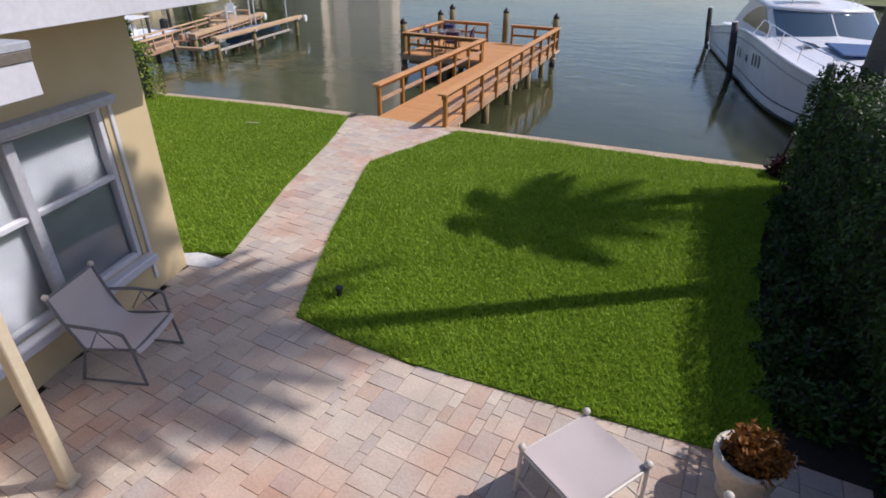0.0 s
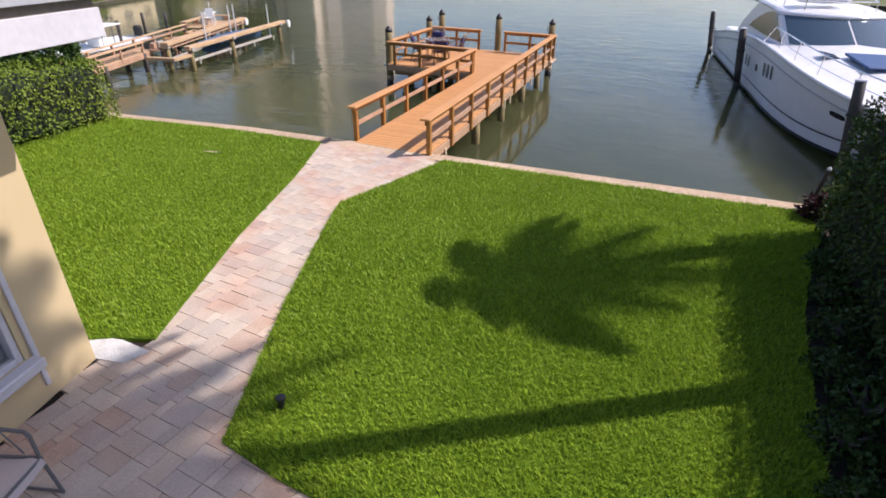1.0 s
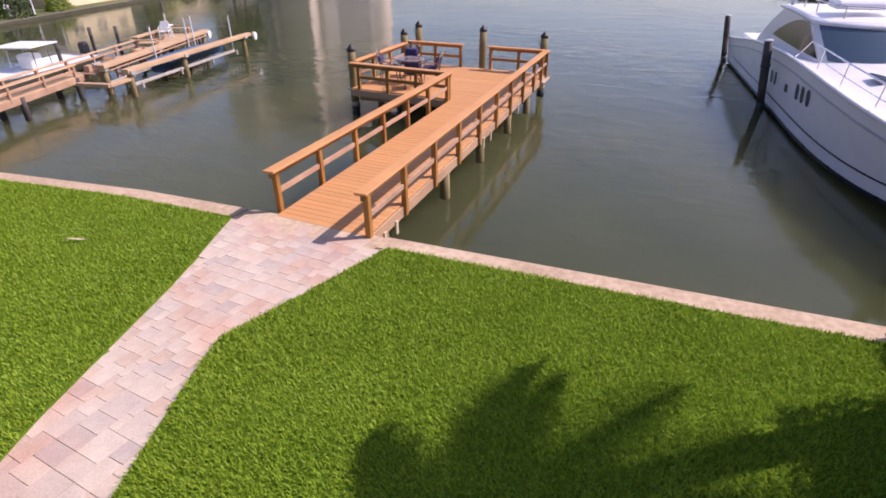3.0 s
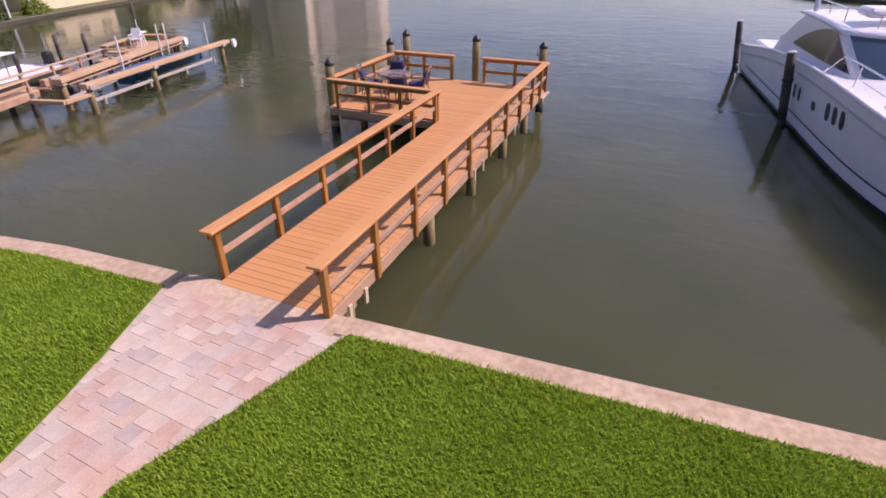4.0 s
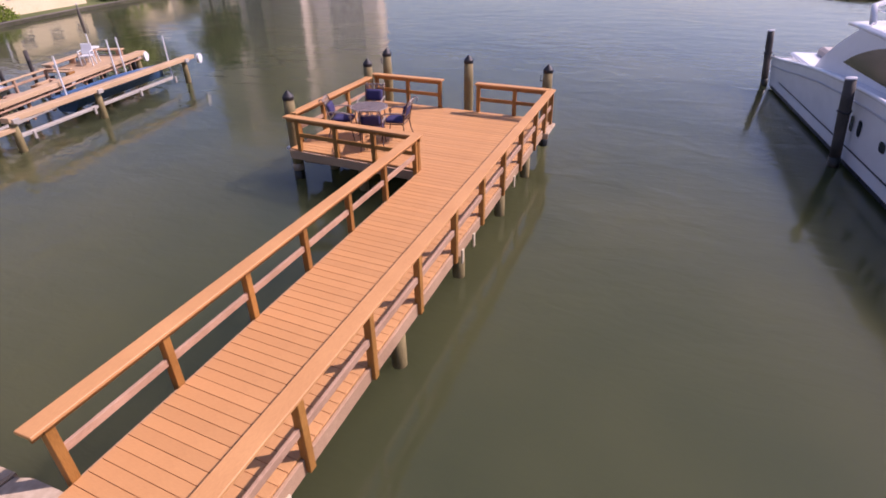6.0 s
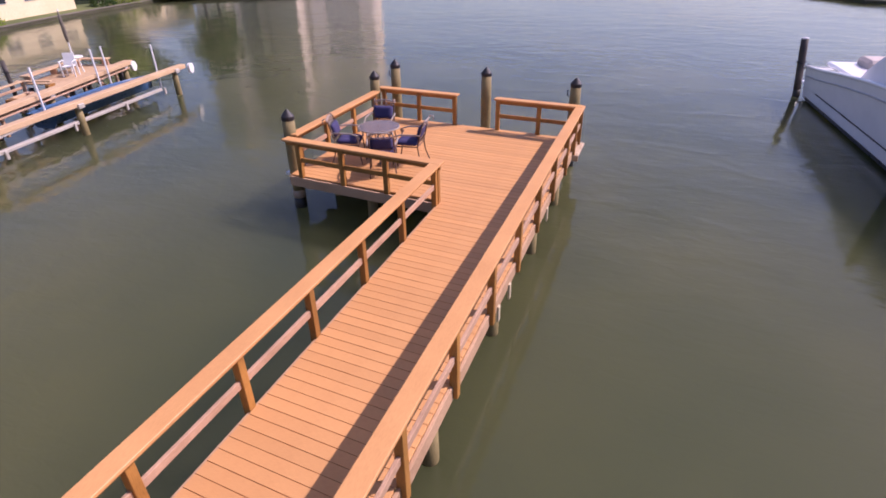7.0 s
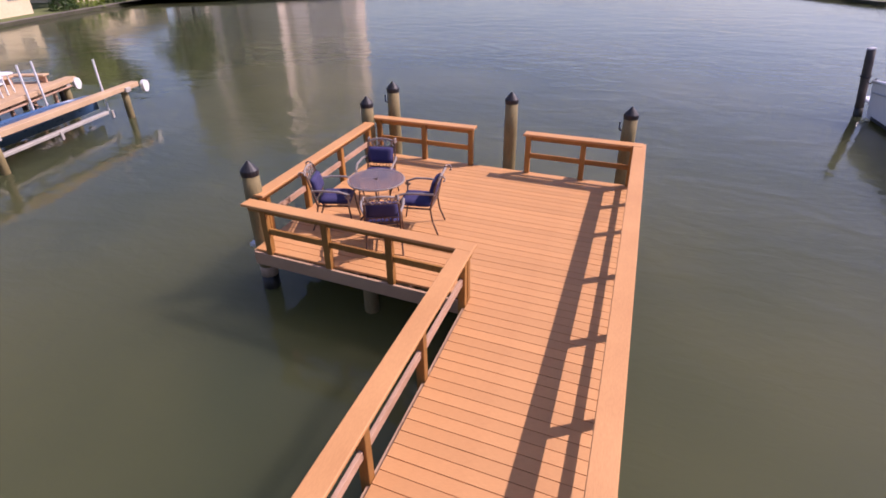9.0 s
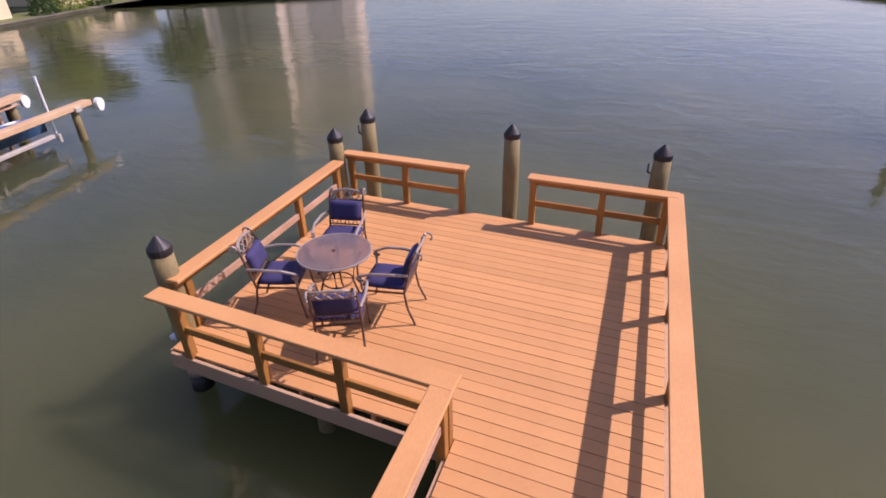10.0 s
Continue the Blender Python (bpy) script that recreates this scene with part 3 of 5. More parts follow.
def dining_chair(m):
    ch = thing("dining_chair", m, "bronze metal patio armchair with navy blue cushions", "chair", "chairs round the dock table")
    for sx in (-1, 1):
        part("leg", tube(bmesh.new(), [(sx * 0.25, 0.24, 0.40), (sx * 0.255, 0.26, 0.22), (sx * 0.265, 0.30, 0.0)], 0.013), M_IRON, ch)
        part("leg", tube(bmesh.new(), [(sx * 0.235, -0.22, 0.40), (sx * 0.24, -0.25, 0.2), (sx * 0.25, -0.33, 0.0)], 0.013), M_IRON, ch)
        part("back_upright", tube(bmesh.new(), [(sx * 0.235, -0.22, 0.40), (sx * 0.235, -0.27, 0.62), (sx * 0.225, -0.33, 0.86), (sx * 0.20, -0.37, 0.92)], 0.014), M_IRON, ch)
        part("armrest", tube(bmesh.new(), [(sx * 0.245, -0.28, 0.64), (sx * 0.285, -0.1, 0.655), (sx * 0.295, 0.12, 0.645), (sx * 0.28, 0.25, 0.60), (sx * 0.255, 0.25, 0.42)], 0.017), M_IRONLIGHT, ch, "worn pale metal armrest")
    part("seat_frame", tube(bmesh.new(), [(-0.25, 0.24, 0.40), (0.25, 0.24, 0.40), (0.235, -0.22, 0.40), (-0.235, -0.22, 0.40)], 0.014, closed=True), M_IRON, ch)
    part("top_rail", tube(bmesh.new(), [(-0.23, -0.35, 0.875), (-0.12, -0.372, 0.905), (0, -0.38, 0.915), (0.12, -0.372, 0.905), (0.23, -0.35, 0.875)], 0.016), M_IRONLIGHT, ch, "worn pale metal top rail")
    for sx in (-1, 1):
        part("scroll", tube(bmesh.new(), [(sx * 0.225 + 0.0, -0.35 - 0.045 * (1 - math.cos(k * 0.7)), 0.875 + 0.045 * math.sin(k * 0.7)) for k in range(7)], 0.013), M_IRONLIGHT, ch, "curled pale finial")
        part("arm_scroll", tube(bmesh.new(), [(sx * 0.28, 0.25 + 0.035 * math.sin(k * 0.8), 0.60 - 0.035 * (1 - math.cos(k * 0.8))) for k in range(7)], 0.013), M_IRONLIGHT, ch)
    part("cross_rail", tube(bmesh.new(), [(-0.228, -0.322, 0.79), (0.228, -0.322, 0.79)], 0.010), M_IRON, ch)
    part("cross_rail", tube(bmesh.new(), [(-0.235, -0.255, 0.555), (0.235, -0.255, 0.555)], 0.010), M_IRON, ch)
    part("cross_rail", tube(bmesh.new(), [(-0.235, -0.238, 0.475), (0.235, -0.238, 0.475)], 0.010), M_IRON, ch)
    for k in range(4):
        x = -0.165 + 0.11 * k
        part("lattice_bar", tube(bmesh.new(), [(x - 0.05, -0.325, 0.79), (x + 0.05, -0.365, 0.90)], 0.008, 6), M_IRONLIGHT, ch)
        part("lattice_bar", tube(bmesh.new(), [(x + 0.05, -0.325, 0.79), (x - 0.05, -0.365, 0.90)], 0.008, 6), M_IRONLIGHT, ch)
        part("ring", tube(bmesh.new(), [(x + 0.036 * math.cos(j * math.tau / 12), -0.247 - 0.008 * math.sin(j * math.tau / 12), 0.515 + 0.036 * math.sin(j * math.tau / 12)) for j in range(12)], 0.007, 5, closed=True), M_IRON, ch)
    bm = cushion(bmesh.new(), 0.49, 0.49, 0.10)
    bmesh.ops.transform(bm, matrix=pose(0, 0.02, 0.45), verts=bm.verts)
    part("seat_cushion", bm, M_BLUE, ch, "navy blue seat cushion", smooth=True)
    bm = cushion(bmesh.new(), 0.43, 0.27, 0.09)
    bmesh.ops.transform(bm, matrix=pose(0, -0.245, 0.675, 105, 0, 0), verts=bm.verts)
    part("back_cushion", bm, M_BLUE, ch, "navy blue back cushion", smooth=True)
    return ch


first_chair = dining_chair(pose(TABLE[0] - 0.58, TABLE[1] - 0.25, 0, 0, 0, -72))
copy_thing(first_chair, pose(TABLE[0] + 0.66, TABLE[1] + 0.05, 0, 0, 0, 97))
copy_thing(first_chair, pose(TABLE[0] - 0.36, TABLE[1] + 0.78, 0, 0, 0, 190))
copy_thing(first_chair, pose(TABLE[0] + 0.40, TABLE[1] - 0.66, 0, 0, 0, 24))

# ---- mooring pilings by the yacht ----
for x, y, top, r in ((8.20, 13.0, 1.17, 0.12), (7.50, 21.0, 0.98, 0.11), (9.80, 4.25, 1.25, 0.11)):
    p = piling(x, y, top, r, "mooring_piling", M_PILE_DARK, False, tilt=(0, -7), label="dark weathered mooring piling standing in the canal", group="mooring pilings")
    part("rope_ring", tube(bmesh.new(), [(1.12 * r * math.cos(k * math.tau / 14), 1.12 * r * math.sin(k * math.tau / 14), top - 0.72 + 0.03 * math.sin(k)) for k in range(14)], 0.022, 6, closed=True), M_ROPE, p, "dark mooring rope tied round")


# ---- yacht ----
YACHT = Matrix.Translation((9.80, 20.9, WATER)) @ Matrix.Rotation(math.atan2(-0.995, 0.10), 4, "Z") @ Matrix.Diagonal((1.33, 1.12, 1.02, 1))
yacht = thing("motor_yacht", YACHT, "large white motor yacht with dark tinted windows, moored alongside", "yacht")
LOA = 15.2


def half_sheer(x):
    return 2.0 if x < 8.0 else 2.0 * max(0.0, 1 - ((x - 8.0) / (LOA - 8.0)) ** 2.6)


def half_chine(x):
    return 1.86 if x < 7.5 else 1.86 * max(0.0, 1 - ((x - 7.5) / (LOA - 0.8 - 7.5)) ** 2.5)


def sheer_z(x):
    return float(np.interp(x, (0, 1.0, 2.2, 3.6, 5, 6.2, 7.5, 8.8, 10, 11.5, 13.3, LOA), (1.02, 1.15, 1.36, 1.56, 1.69, 1.76, 1.78, 1.76, 1.70, 1.60, 1.48, 1.38)))


def chine_z(x):
    return 0.06 + (0.0 if x < 9 else 1.1 * ((x - 9) / (LOA - 9)) ** 2.6)


def side_at(x, z):
    """Half breadth of the hull side at height z."""
    k = (z - chine_z(x)) / (sheer_z(x) - chine_z(x))
    return half_chine(x) + (half_sheer(x) - half_chine(x)) * (k ** 1.25 if k > 0 else 0)


stations = [0.0, 0.02] + [LOA * i / 36 for i in range(1, 37)]
bm = bmesh.new()
for sgn in (-1, 1):
    rows_ = []
    for x in stations:
        cz, sz = chine_z(x), sheer_z(x)
        xx = min(x, LOA)
        rows_.append([(xx, sgn * side_at(x, cz + (sz - cz) * k / 8), cz + (sz - cz) * k / 8) for k in range(9)])
    loft(bm, rows_)
loft(bm, [[(0, -2.0 + 4.0 * k / 8 if j else -1.86 + 3.72 * k / 8, (sheer_z(0) if j else 0.06)) for k in range(9)] for j in (0, 1)])
bmesh.ops.remove_doubles(bm, verts=bm.verts, dist=0.003)
part("hull", bm, M_GEL, yacht, "glossy white hull", smooth=True)
bm = bmesh.new()
for sgn in (-1, 1):
    loft(bm, [[(x, sgn * half_chine(x) * k / 3, chine_z(x) * k / 3 - 0.5 * (1 - k / 3) * (1 if x < 10 else max(0, (LOA - x) / (LOA - 10)))) for k in range(4)] for x in stations])
bmesh.ops.remove_doubles(bm, verts=bm.verts, dist=0.003)
part("bottom", bm, M_BOTTOM, yacht, "dark antifouled bottom", smooth=True)
# boot stripe and feature line, lying on the hull side
for name, z0, z1, xa, xb in (("boot_stripe", 0.0, 0.09, 0.2, 13.6), ("feature_line", 0.36, 0.40, 0.9, 13.0)):
    for sgn in (-1, 1):
        bm = bmesh.new()
        rr = []
        for i in range(40):
            x = xa + (xb - xa) * i / 39
            rise = chine_z(x) - 0.06
            za, zb = chine_z(x) + z0 * 1.0, chine_z(x) + z1
            rr.append([(x, sgn * (side_at(x, za) + 0.006), za), (x, sgn * (side_at(x, zb) + 0.006), zb)])
        loft(bm, rr)
        part(name, bm, M_STRIPE, yacht, "dark stripe along the hull")
# rub rail
for sgn in (-1, 1):
    part("rub_rail", tube(bmesh.new(), [(x, sgn * (side_at(x, sheer_z(x) - 0.28) + 0.012), sheer_z(x) - 0.28) for x in [0.1 + 14.0 * i / 40 for i in range(41)]], 0.022, 6), M_TRIM, yacht, "grey rub rail")
# side deck and foredeck
bm = bmesh.new()
deck_rows = []
for x in stations:
    hw = half_sheer(x)
    crown = 0.26 * max(0.0, min(1.0, (13.8 - x) / 3.5))
    deck_rows.append([(x, hw * u, sheer_z(x) - 0.03 + (crown * max(0, 1 - abs(u) / 0.78) ** 0.55 if x > 7.4 else 0.0)) for u in (-1, -0.92, -0.8, -0.7, -0.5, -0.25, 0, 0.25, 0.5, 0.7, 0.8, 0.92, 1)])
loft(bm, deck_rows)
part("foredeck", bm, M_GEL, yacht, "white crowned foredeck", smooth=True)
for sgn in (-1, 1):
    part("gunwale", tube(bmesh.new(), [(x, sgn * max(0.0, half_sheer(x) - 0.03), sheer_z(x)) for x in [LOA * i / 40 for i in range(41)]], 0.05, 8), M_GEL, yacht, smooth=True)


# cabin: side, windscreen and hardtop
def cabin_half(x, k):
    base = 1.72 if x < 6 else 1.72 - 0.32 * (x - 6) / 3.4
    return base * (1 - 0.16 * k)


def screen_x(k, u):
    """How far forward the screen reaches at height k (0 to 1) and across u."""
    return 9.35 - 2.45 * k - 0.9 * u * u


CAB0, CAB1 = 1.25, 2.60


bm = bmesh.new()
for sgn in (-1, 1):
    rr = []
    for i in range(21):
        f = i / 20
        row = []
        for k in (0, 0.25, 0.5, 0.75, 1.0):
            aft = 2.4 + 1.2 * k ** 1.6
            x = aft + (screen_x(k, 1.0) - aft) * f
            z = CAB0 + (CAB1 - CAB0) * k
            row.append((x, sgn * cabin_half(x, k), z ))
        rr.append(row)
    loft(bm, rr)
front = []
for k in (0, 0.25, 0.5, 0.75, 1.0):
    z = CAB0 + (CAB1 - CAB0) * k
    front.append([(screen_x(k, u), u * cabin_half(screen_x(k, 1), k), z ) for u in [i / 8 for i in range(-8, 9)]])
loft(bm, front)
bmesh.ops.remove_doubles(bm, verts=bm.verts, dist=0.004)
part("cabin", bm, M_GEL, yacht, "white cabin sides", smooth=True)
# windscreen
for ua, ub in ((-0.95, -0.02), (0.02, 0.95)):
    bm = bmesh.new()
    rr = []
    for k in (0.44, 0.6, 0.78, 0.94):
        z = CAB0 + (CAB1 - CAB0) * k 
        rr.append([(screen_x(k, u) + 0.015, u * cabin_half(screen_x(k, 1), k), z + 0.008) for u in [ua + (ub - ua) * i / 8 for i in range(9)]])
    loft(bm, rr)
    part("windscreen", bm, M_SCREEN, yacht, "tinted windscreen pane with reflected sky painted in as blue-grey", smooth=True)
# arched side windows
for sgn in (-1, 1):
    bm = bmesh.new()
    rr = []
    for i in range(17):
        f = i / 16
        x = 3.7 + 3.7 * f
        top = min(0.94, 0.42 + 0.52 * math.sin(min(1.0, f * 1.9) * math.pi / 2) ** 0.8)
        row = []
        for j in range(5):
            k = 0.42 + (top - 0.42) * j / 4
            z = CAB0 + (CAB1 - CAB0) * k
            xx = x - max(0, (x - 5.4)) * (0.12 + 1.25 * (k - 0.42))
            row.append((xx, sgn * (cabin_half(xx, k) + 0.012), z ))
        rr.append(row)
    loft(bm, rr)
    bmesh.ops.remove_doubles(bm, verts=bm.verts, dist=0.002)
    part("side_window", bm, M_TINT, yacht, "dark arched side window", smooth=True)
# hardtop
TOPZ = CAB1 - 0.02
bm = bmesh.new()
rr = []
for i in range(15):
    f = i / 14
    hw = 1.24 + 0.23 * math.sin(min(1, f * 2) * math.pi / 2)
    zc = TOPZ + 0.03 + 0.11 * math.sin(f * math.pi) ** 0.7
    rr.append([(2.4 + (screen_x(0.96, u) + 0.06 - 2.4) * f, hw * u, zc - 0.06 * abs(u) ** 3.0) for u in [j / 8 for j in range(-8, 9)]])
low = [[(x, y, z - 0.07) for x, y, z in row] for row in rr]
loft(bm, rr)
loft(bm, low)
for a, b in zip((rr[0], rr[-1], [r[0] for r in rr], [r[-1] for r in rr]), (low[0], low[-1], [r[0] for r in low], [r[-1] for r in low])):
    loft(bm, [a, b])
bmesh.ops.remove_doubles(bm, verts=bm.verts, dist=0.002)
part("hardtop", bm, M_GEL, yacht, "white moulded hardtop", smooth=True)
arch = part("radar_arch", tube(bmesh.new(), [(3.6, -1.25, TOPZ + 0.15), (3.2, -1.15, TOPZ + 0.5), (3.1, -0.8, TOPZ + 0.62), (3.1, 0.8, TOPZ + 0.62), (3.2, 1.15, TOPZ + 0.5), (3.6, 1.25, TOPZ + 0.15)], 0.07, 8), M_GEL, yacht, smooth=True)
part("flybridge_rail", tube(bmesh.new(), [(3.3, -1.1, TOPZ + 0.42), (5.2, -1.15, TOPZ + 0.42), (6.3, -0.9, TOPZ + 0.40), (6.6, 0, TOPZ + 0.4), (6.3, 0.9, TOPZ + 0.40), (5.2, 1.15, TOPZ + 0.42), (3.3, 1.1, TOPZ + 0.42)], 0.018, 6), M_STEEL, yacht)
for x, y in ((4.2, -1.14), (5.2, -1.15), (6.3, -0.9), (6.3, 0.9), (5.2, 1.15)):
    part("rail_stanchion", tube(bmesh.new(), [(x, y, TOPZ + 0.1), (x, y, TOPZ + 0.42)], 0.014, 6), M_STEEL, yacht)
bm = lathe(bmesh.new(), [(0.28, 0), (0.3, 0.06), (0.24, 0.16), (0.02, 0.2)], 18, (4.3, 0.35, TOPZ + 0.3))
part("radar_dome", bm, M_GEL, yacht, "white radar dome", smooth=True)
part("console", one_box((5.5, -0.3, TOPZ + 0.38), (0.7, 1.3, 0.22), bevel=0.06), M_GEL, yacht)
# hatch covers, portholes, cockpit, platform
for x, y, w, d in ((9.95, 0.0, 1.3, 1.5),):
    bm = one_box((x, y, sheer_z(x) + 0.245), (w, d, 0.06), pose(0, 0, 0, 0, 3, 0), 0.02)
    part("sun_pad", bm, M_HATCHBLUE, yacht, "blue canvas covered sun pad")
part("hatch", one_box((9.2, -1.02, sheer_z(9.2) + 0.17), (0.42, 0.36, 0.04), pose(0, 0, 0, -12, 3, 0), 0.015), M_TINT, yacht, "dark deck hatch")
part("hatch", one_box((12.0, 0.0, sheer_z(12) + 0.13), (0.5, 0.5, 0.05), pose(0, 0, 0, 0, 6, 0), 0.02), M_TINT, yacht, "dark deck hatch")
for sgn in (-1, 1):
    for x, w, h, z in ((5.7, 0.17, 0.36, 0.98), (6.05, 0.17, 0.36, 1.00), (7.0, 0.24, 0.22, 1.0), (7.78, 0.2, 0.40, 1.13), (8.13, 0.2, 0.40, 1.16), (8.48, 0.2, 0.40, 1.19), (11.75, 0.46, 0.13, 1.10), (12.5, 0.40, 0.12, 1.10)):
        bm = bmesh.new()
        ring = []
        for k in range(16):
            a = k * math.tau / 16
            ca, sa = math.cos(a), math.sin(a)
            px = x + w / 2 * math.copysign(abs(ca) ** 0.6, ca)
            pz = z + h / 2 * math.copysign(abs(sa) ** 0.6, sa)
            ring.append(bm.verts.new((px, sgn * (side_at(px, pz) + 0.008), pz)))
        bm.faces.new(ring)
        part("porthole", bm, M_PORT, yacht, "dark oval porthole")
part("cockpit_coaming", one_box((1.6, 0, sheer_z(1) + 0.06), (2.6, 3.3, 0.12), bevel=0.05), M_GEL, yacht)
part("cockpit_seat", one_box((0.8, 0.2, sheer_z(1) + 0.2), (0.7, 2.4, 0.3), bevel=0.08), M_SLING, yacht, "beige cockpit seat")
part("cockpit_cover", one_box((2.3, -0.9, sheer_z(1) + 0.26), (0.9, 1.0, 0.16), pose(0, 0, 0, 0, -14, 0), 0.06), M_MAROON, yacht, "maroon canvas cover")
part("swim_platform", one_box((-0.45, 0, 0.32), (0.95, 3.4, 0.09), bevel=0.03), M_GEL, yacht, "white swim platform at the stern")
# bow rail
for sgn in (-1, 1):
    pts = [(x, sgn * max(0.02, half_sheer(x) - 0.12), sheer_z(x) + 0.55) for x in [7.6 + 6.7 * i / 20 for i in range(21)]]
    part("bow_rail", tube(bmesh.new(), [(6.9, sgn * 1.9, sheer_z(6.9) + 0.02)] + pts, 0.017, 6), M_STEEL, yacht)
    part("bow_rail", tube(bmesh.new(), [(p[0], p[1], p[2] - 0.28) for p in pts[3:]], 0.010, 6), M_STEEL, yacht)
    for x in (8.4, 9.6, 10.8, 12.0, 13.1):
        y = sgn * max(0.02, half_sheer(x) - 0.12)
        part("rail_stanchion", tube(bmesh.new(), [(x - 0.1, y, sheer_z(x)), (x, y, sheer_z(x) + 0.55)], 0.014, 6), M_STEEL, yacht)
line_ = thing("mooring_line", pose(0, 0, 0), "dark sagging mooring rope from piling to yacht", "rope")
part("rope", tube(bmesh.new(), [(7.5, 21.0, 0.35), (7.53, 20.92, 0.14), (7.57, 20.8, 0.10), (7.62, 20.62, 0.28)], 0.018, 6), M_ROPE, line_)

# ---- house ----
HOUSE = Matrix(((0.185, 0.983, 0, 1.04), (-0.983, 0.185, 0, -7.16), (0, 0, 1, 0), (0, 0, 0, 1)))
house = thing("house", HOUSE, "cream stucco house with wide white eaves beside the patio", "house")
W0, W1, WZ0, WZ1 = 0.62, 2.74, 0.50, 2.18
for c, sz in (((W0 / 2, -0.1, 1.62), (W0, 0.2, 3.24)), (((W0 + W1) / 2, -0.1, WZ0 / 2), (W1 - W0, 0.2, WZ0)), (((W0 + W1) / 2, -0.1, (WZ1 + 3.24) / 2), (W1 - W0, 0.2, 3.24 - WZ1)), (((W1 + 14) / 2, -0.1, 1.62), (14 - W1, 0.2, 3.24))):
    part("wall", one_box(c, sz, bevel=0.0), M_STUCCO, house, "cream stucco wall")
part("wall", one_box((0.1, -4.2, 1.62), (0.2, 8.0, 3.24), bevel=0.0), M_STUCCO, house)
part("wall", one_box((7.0, -6.0, 1.62), (14.0, 0.2, 3.24), bevel=0.0), M_STUCCO, house)
part("wall_band", one_box((0.53, 0.012, 1.2), (0.05, 0.024, 2.1), bevel=0.006), M_WHITE, house, "narrow pale band beside the window")
window = part("window_frame", one_box((W0 + 0.03, -0.06, (WZ0 + WZ1) / 2), (0.06, 0.09, WZ1 - WZ0), bevel=0.005), M_WHITE, house, "white window frame")
for c, sz in (((W1 - 0.03, -0.06, (WZ0 + WZ1) / 2), (0.06, 0.09, WZ1 - WZ0)), (((W0 + W1) / 2, -0.06, WZ1 - 0.03), (W1 - W0 - 0.12, 0.09, 0.06)), (((W0 + W1) / 2, -0.06, WZ0 + 0.03), (W1 - W0 - 0.12, 0.09, 0.06))):
    part("frame_bar", one_box(c, sz, bevel=0.005), M_WHITE, window)
part("mullion", one_box((1.66, -0.045, (WZ0 + WZ1) / 2), (0.10, 0.10, WZ1 - WZ0 - 0.12), bevel=0.006), M_TRIM, window, "grey mullion")
for xa, xb in ((W0 + 0.06, 1.61), (1.71, W1 - 0.06)):
    part("meeting_rail", one_box(((xa + xb) / 2, -0.05, 1.45), (xb - xa, 0.07, 0.05), bevel=0.005), M_WHITE, window)
    for za, zb in ((WZ0 + 0.06, 1.425), (1.475, WZ1 - 0.06)):
        pane = part("pane", one_box(((xa + xb) / 2, -0.075, (za + zb) / 2), (xb - xa, 0.006, zb - za), bevel=0.0), M_GLASS, window)
        pane.visible_shadow = False
    part("blind", one_box(((xa + xb) / 2, -0.13, (WZ0 + WZ1) / 2), (xb - xa + 0.08, 0.008, WZ1 - WZ0 - 0.06), bevel=0.0), M_BLIND, window, "closed pale blind behind the glass")
part("window_sill", one_box(((W0 + W1) / 2, 0.055, WZ0 - 0.05), (W1 - W0 + 0.16, 0.13, 0.10), bevel=0.012), M_WHITE, house, "white projecting window sill")
part("window_hood", one_box(((W0 + W1) / 2, 0.06, WZ1 + 0.05), (W1 - W0 + 0.2, 0.14, 0.09), pose(0, 0, 0, -12, 0, 0), 0.02), M_TRIM, house, "grey metal hood over the window")
EO = 0.87
part("soffit", one_box((6.85, EO / 2 - 0.02, 3.07), (14.3, EO, 0.03), bevel=0.0), M_WHITE, house)
part("soffit", one_box((-0.15, -3.4, 3.07), (0.32, 6.8, 0.03), bevel=0.0), M_WHITE, house)
part("fascia", one_box((6.85, EO, 3.14), (14.3, 0.03, 0.20), bevel=0.004), M_WHITE, house, "white eave fascia")
part("fascia", one_box((-0.285, -3.0, 3.14), (0.03, 7.70, 0.20), bevel=0.004), M_WHITE, house, "white eave fascia")
# recessed strip, dark because the gutter shadow is put into its colour
part("drip_edge", one_box((6.85, EO - 0.03, 3.275), (14.26, 0.05, 0.07), bevel=0.006), M_DRIP, house, "drip edge under the roof with the gutter shadow painted brown")
part("drip_edge", one_box((-0.26, -3.0, 3.275), (0.05, 7.66, 0.07), bevel=0.006), M_DRIP, house)
bm = bmesh.new()
lo = [(-0.33, EO + 0.05, 3.31), (14, EO + 0.05, 3.31), (14, -3.0, 4.25), (2.6, -3.0, 4.25), (-0.33, -7.0, 3.31)]
a = [bm.verts.new(p) for p in lo]
b = [bm.verts.new((p[0], p[1], p[2] + 0.05)) for p in lo]
bm.faces.new((a[0], a[1], a[2], a[3]))
bm.faces.new((a[0], a[3], a[4]))
bm.faces.new((b[0], b[1], b[2], b[3]))
bm.faces.new((b[0], b[3], b[4]))
for i in range(5):
    j = (i + 1) % 5
    bm.faces.new((a[i], a[j], b[j], b[i]))
part("roof", bm, M_ROOF, house, "pale grey low-pitched roof")
part("roof", slab(bmesh.new(), [(-0.33, -7.0), (2.6, -3.0), (14, -3.0), (14, -7.0)], 3.31, 3.36), M_ROOF, house)
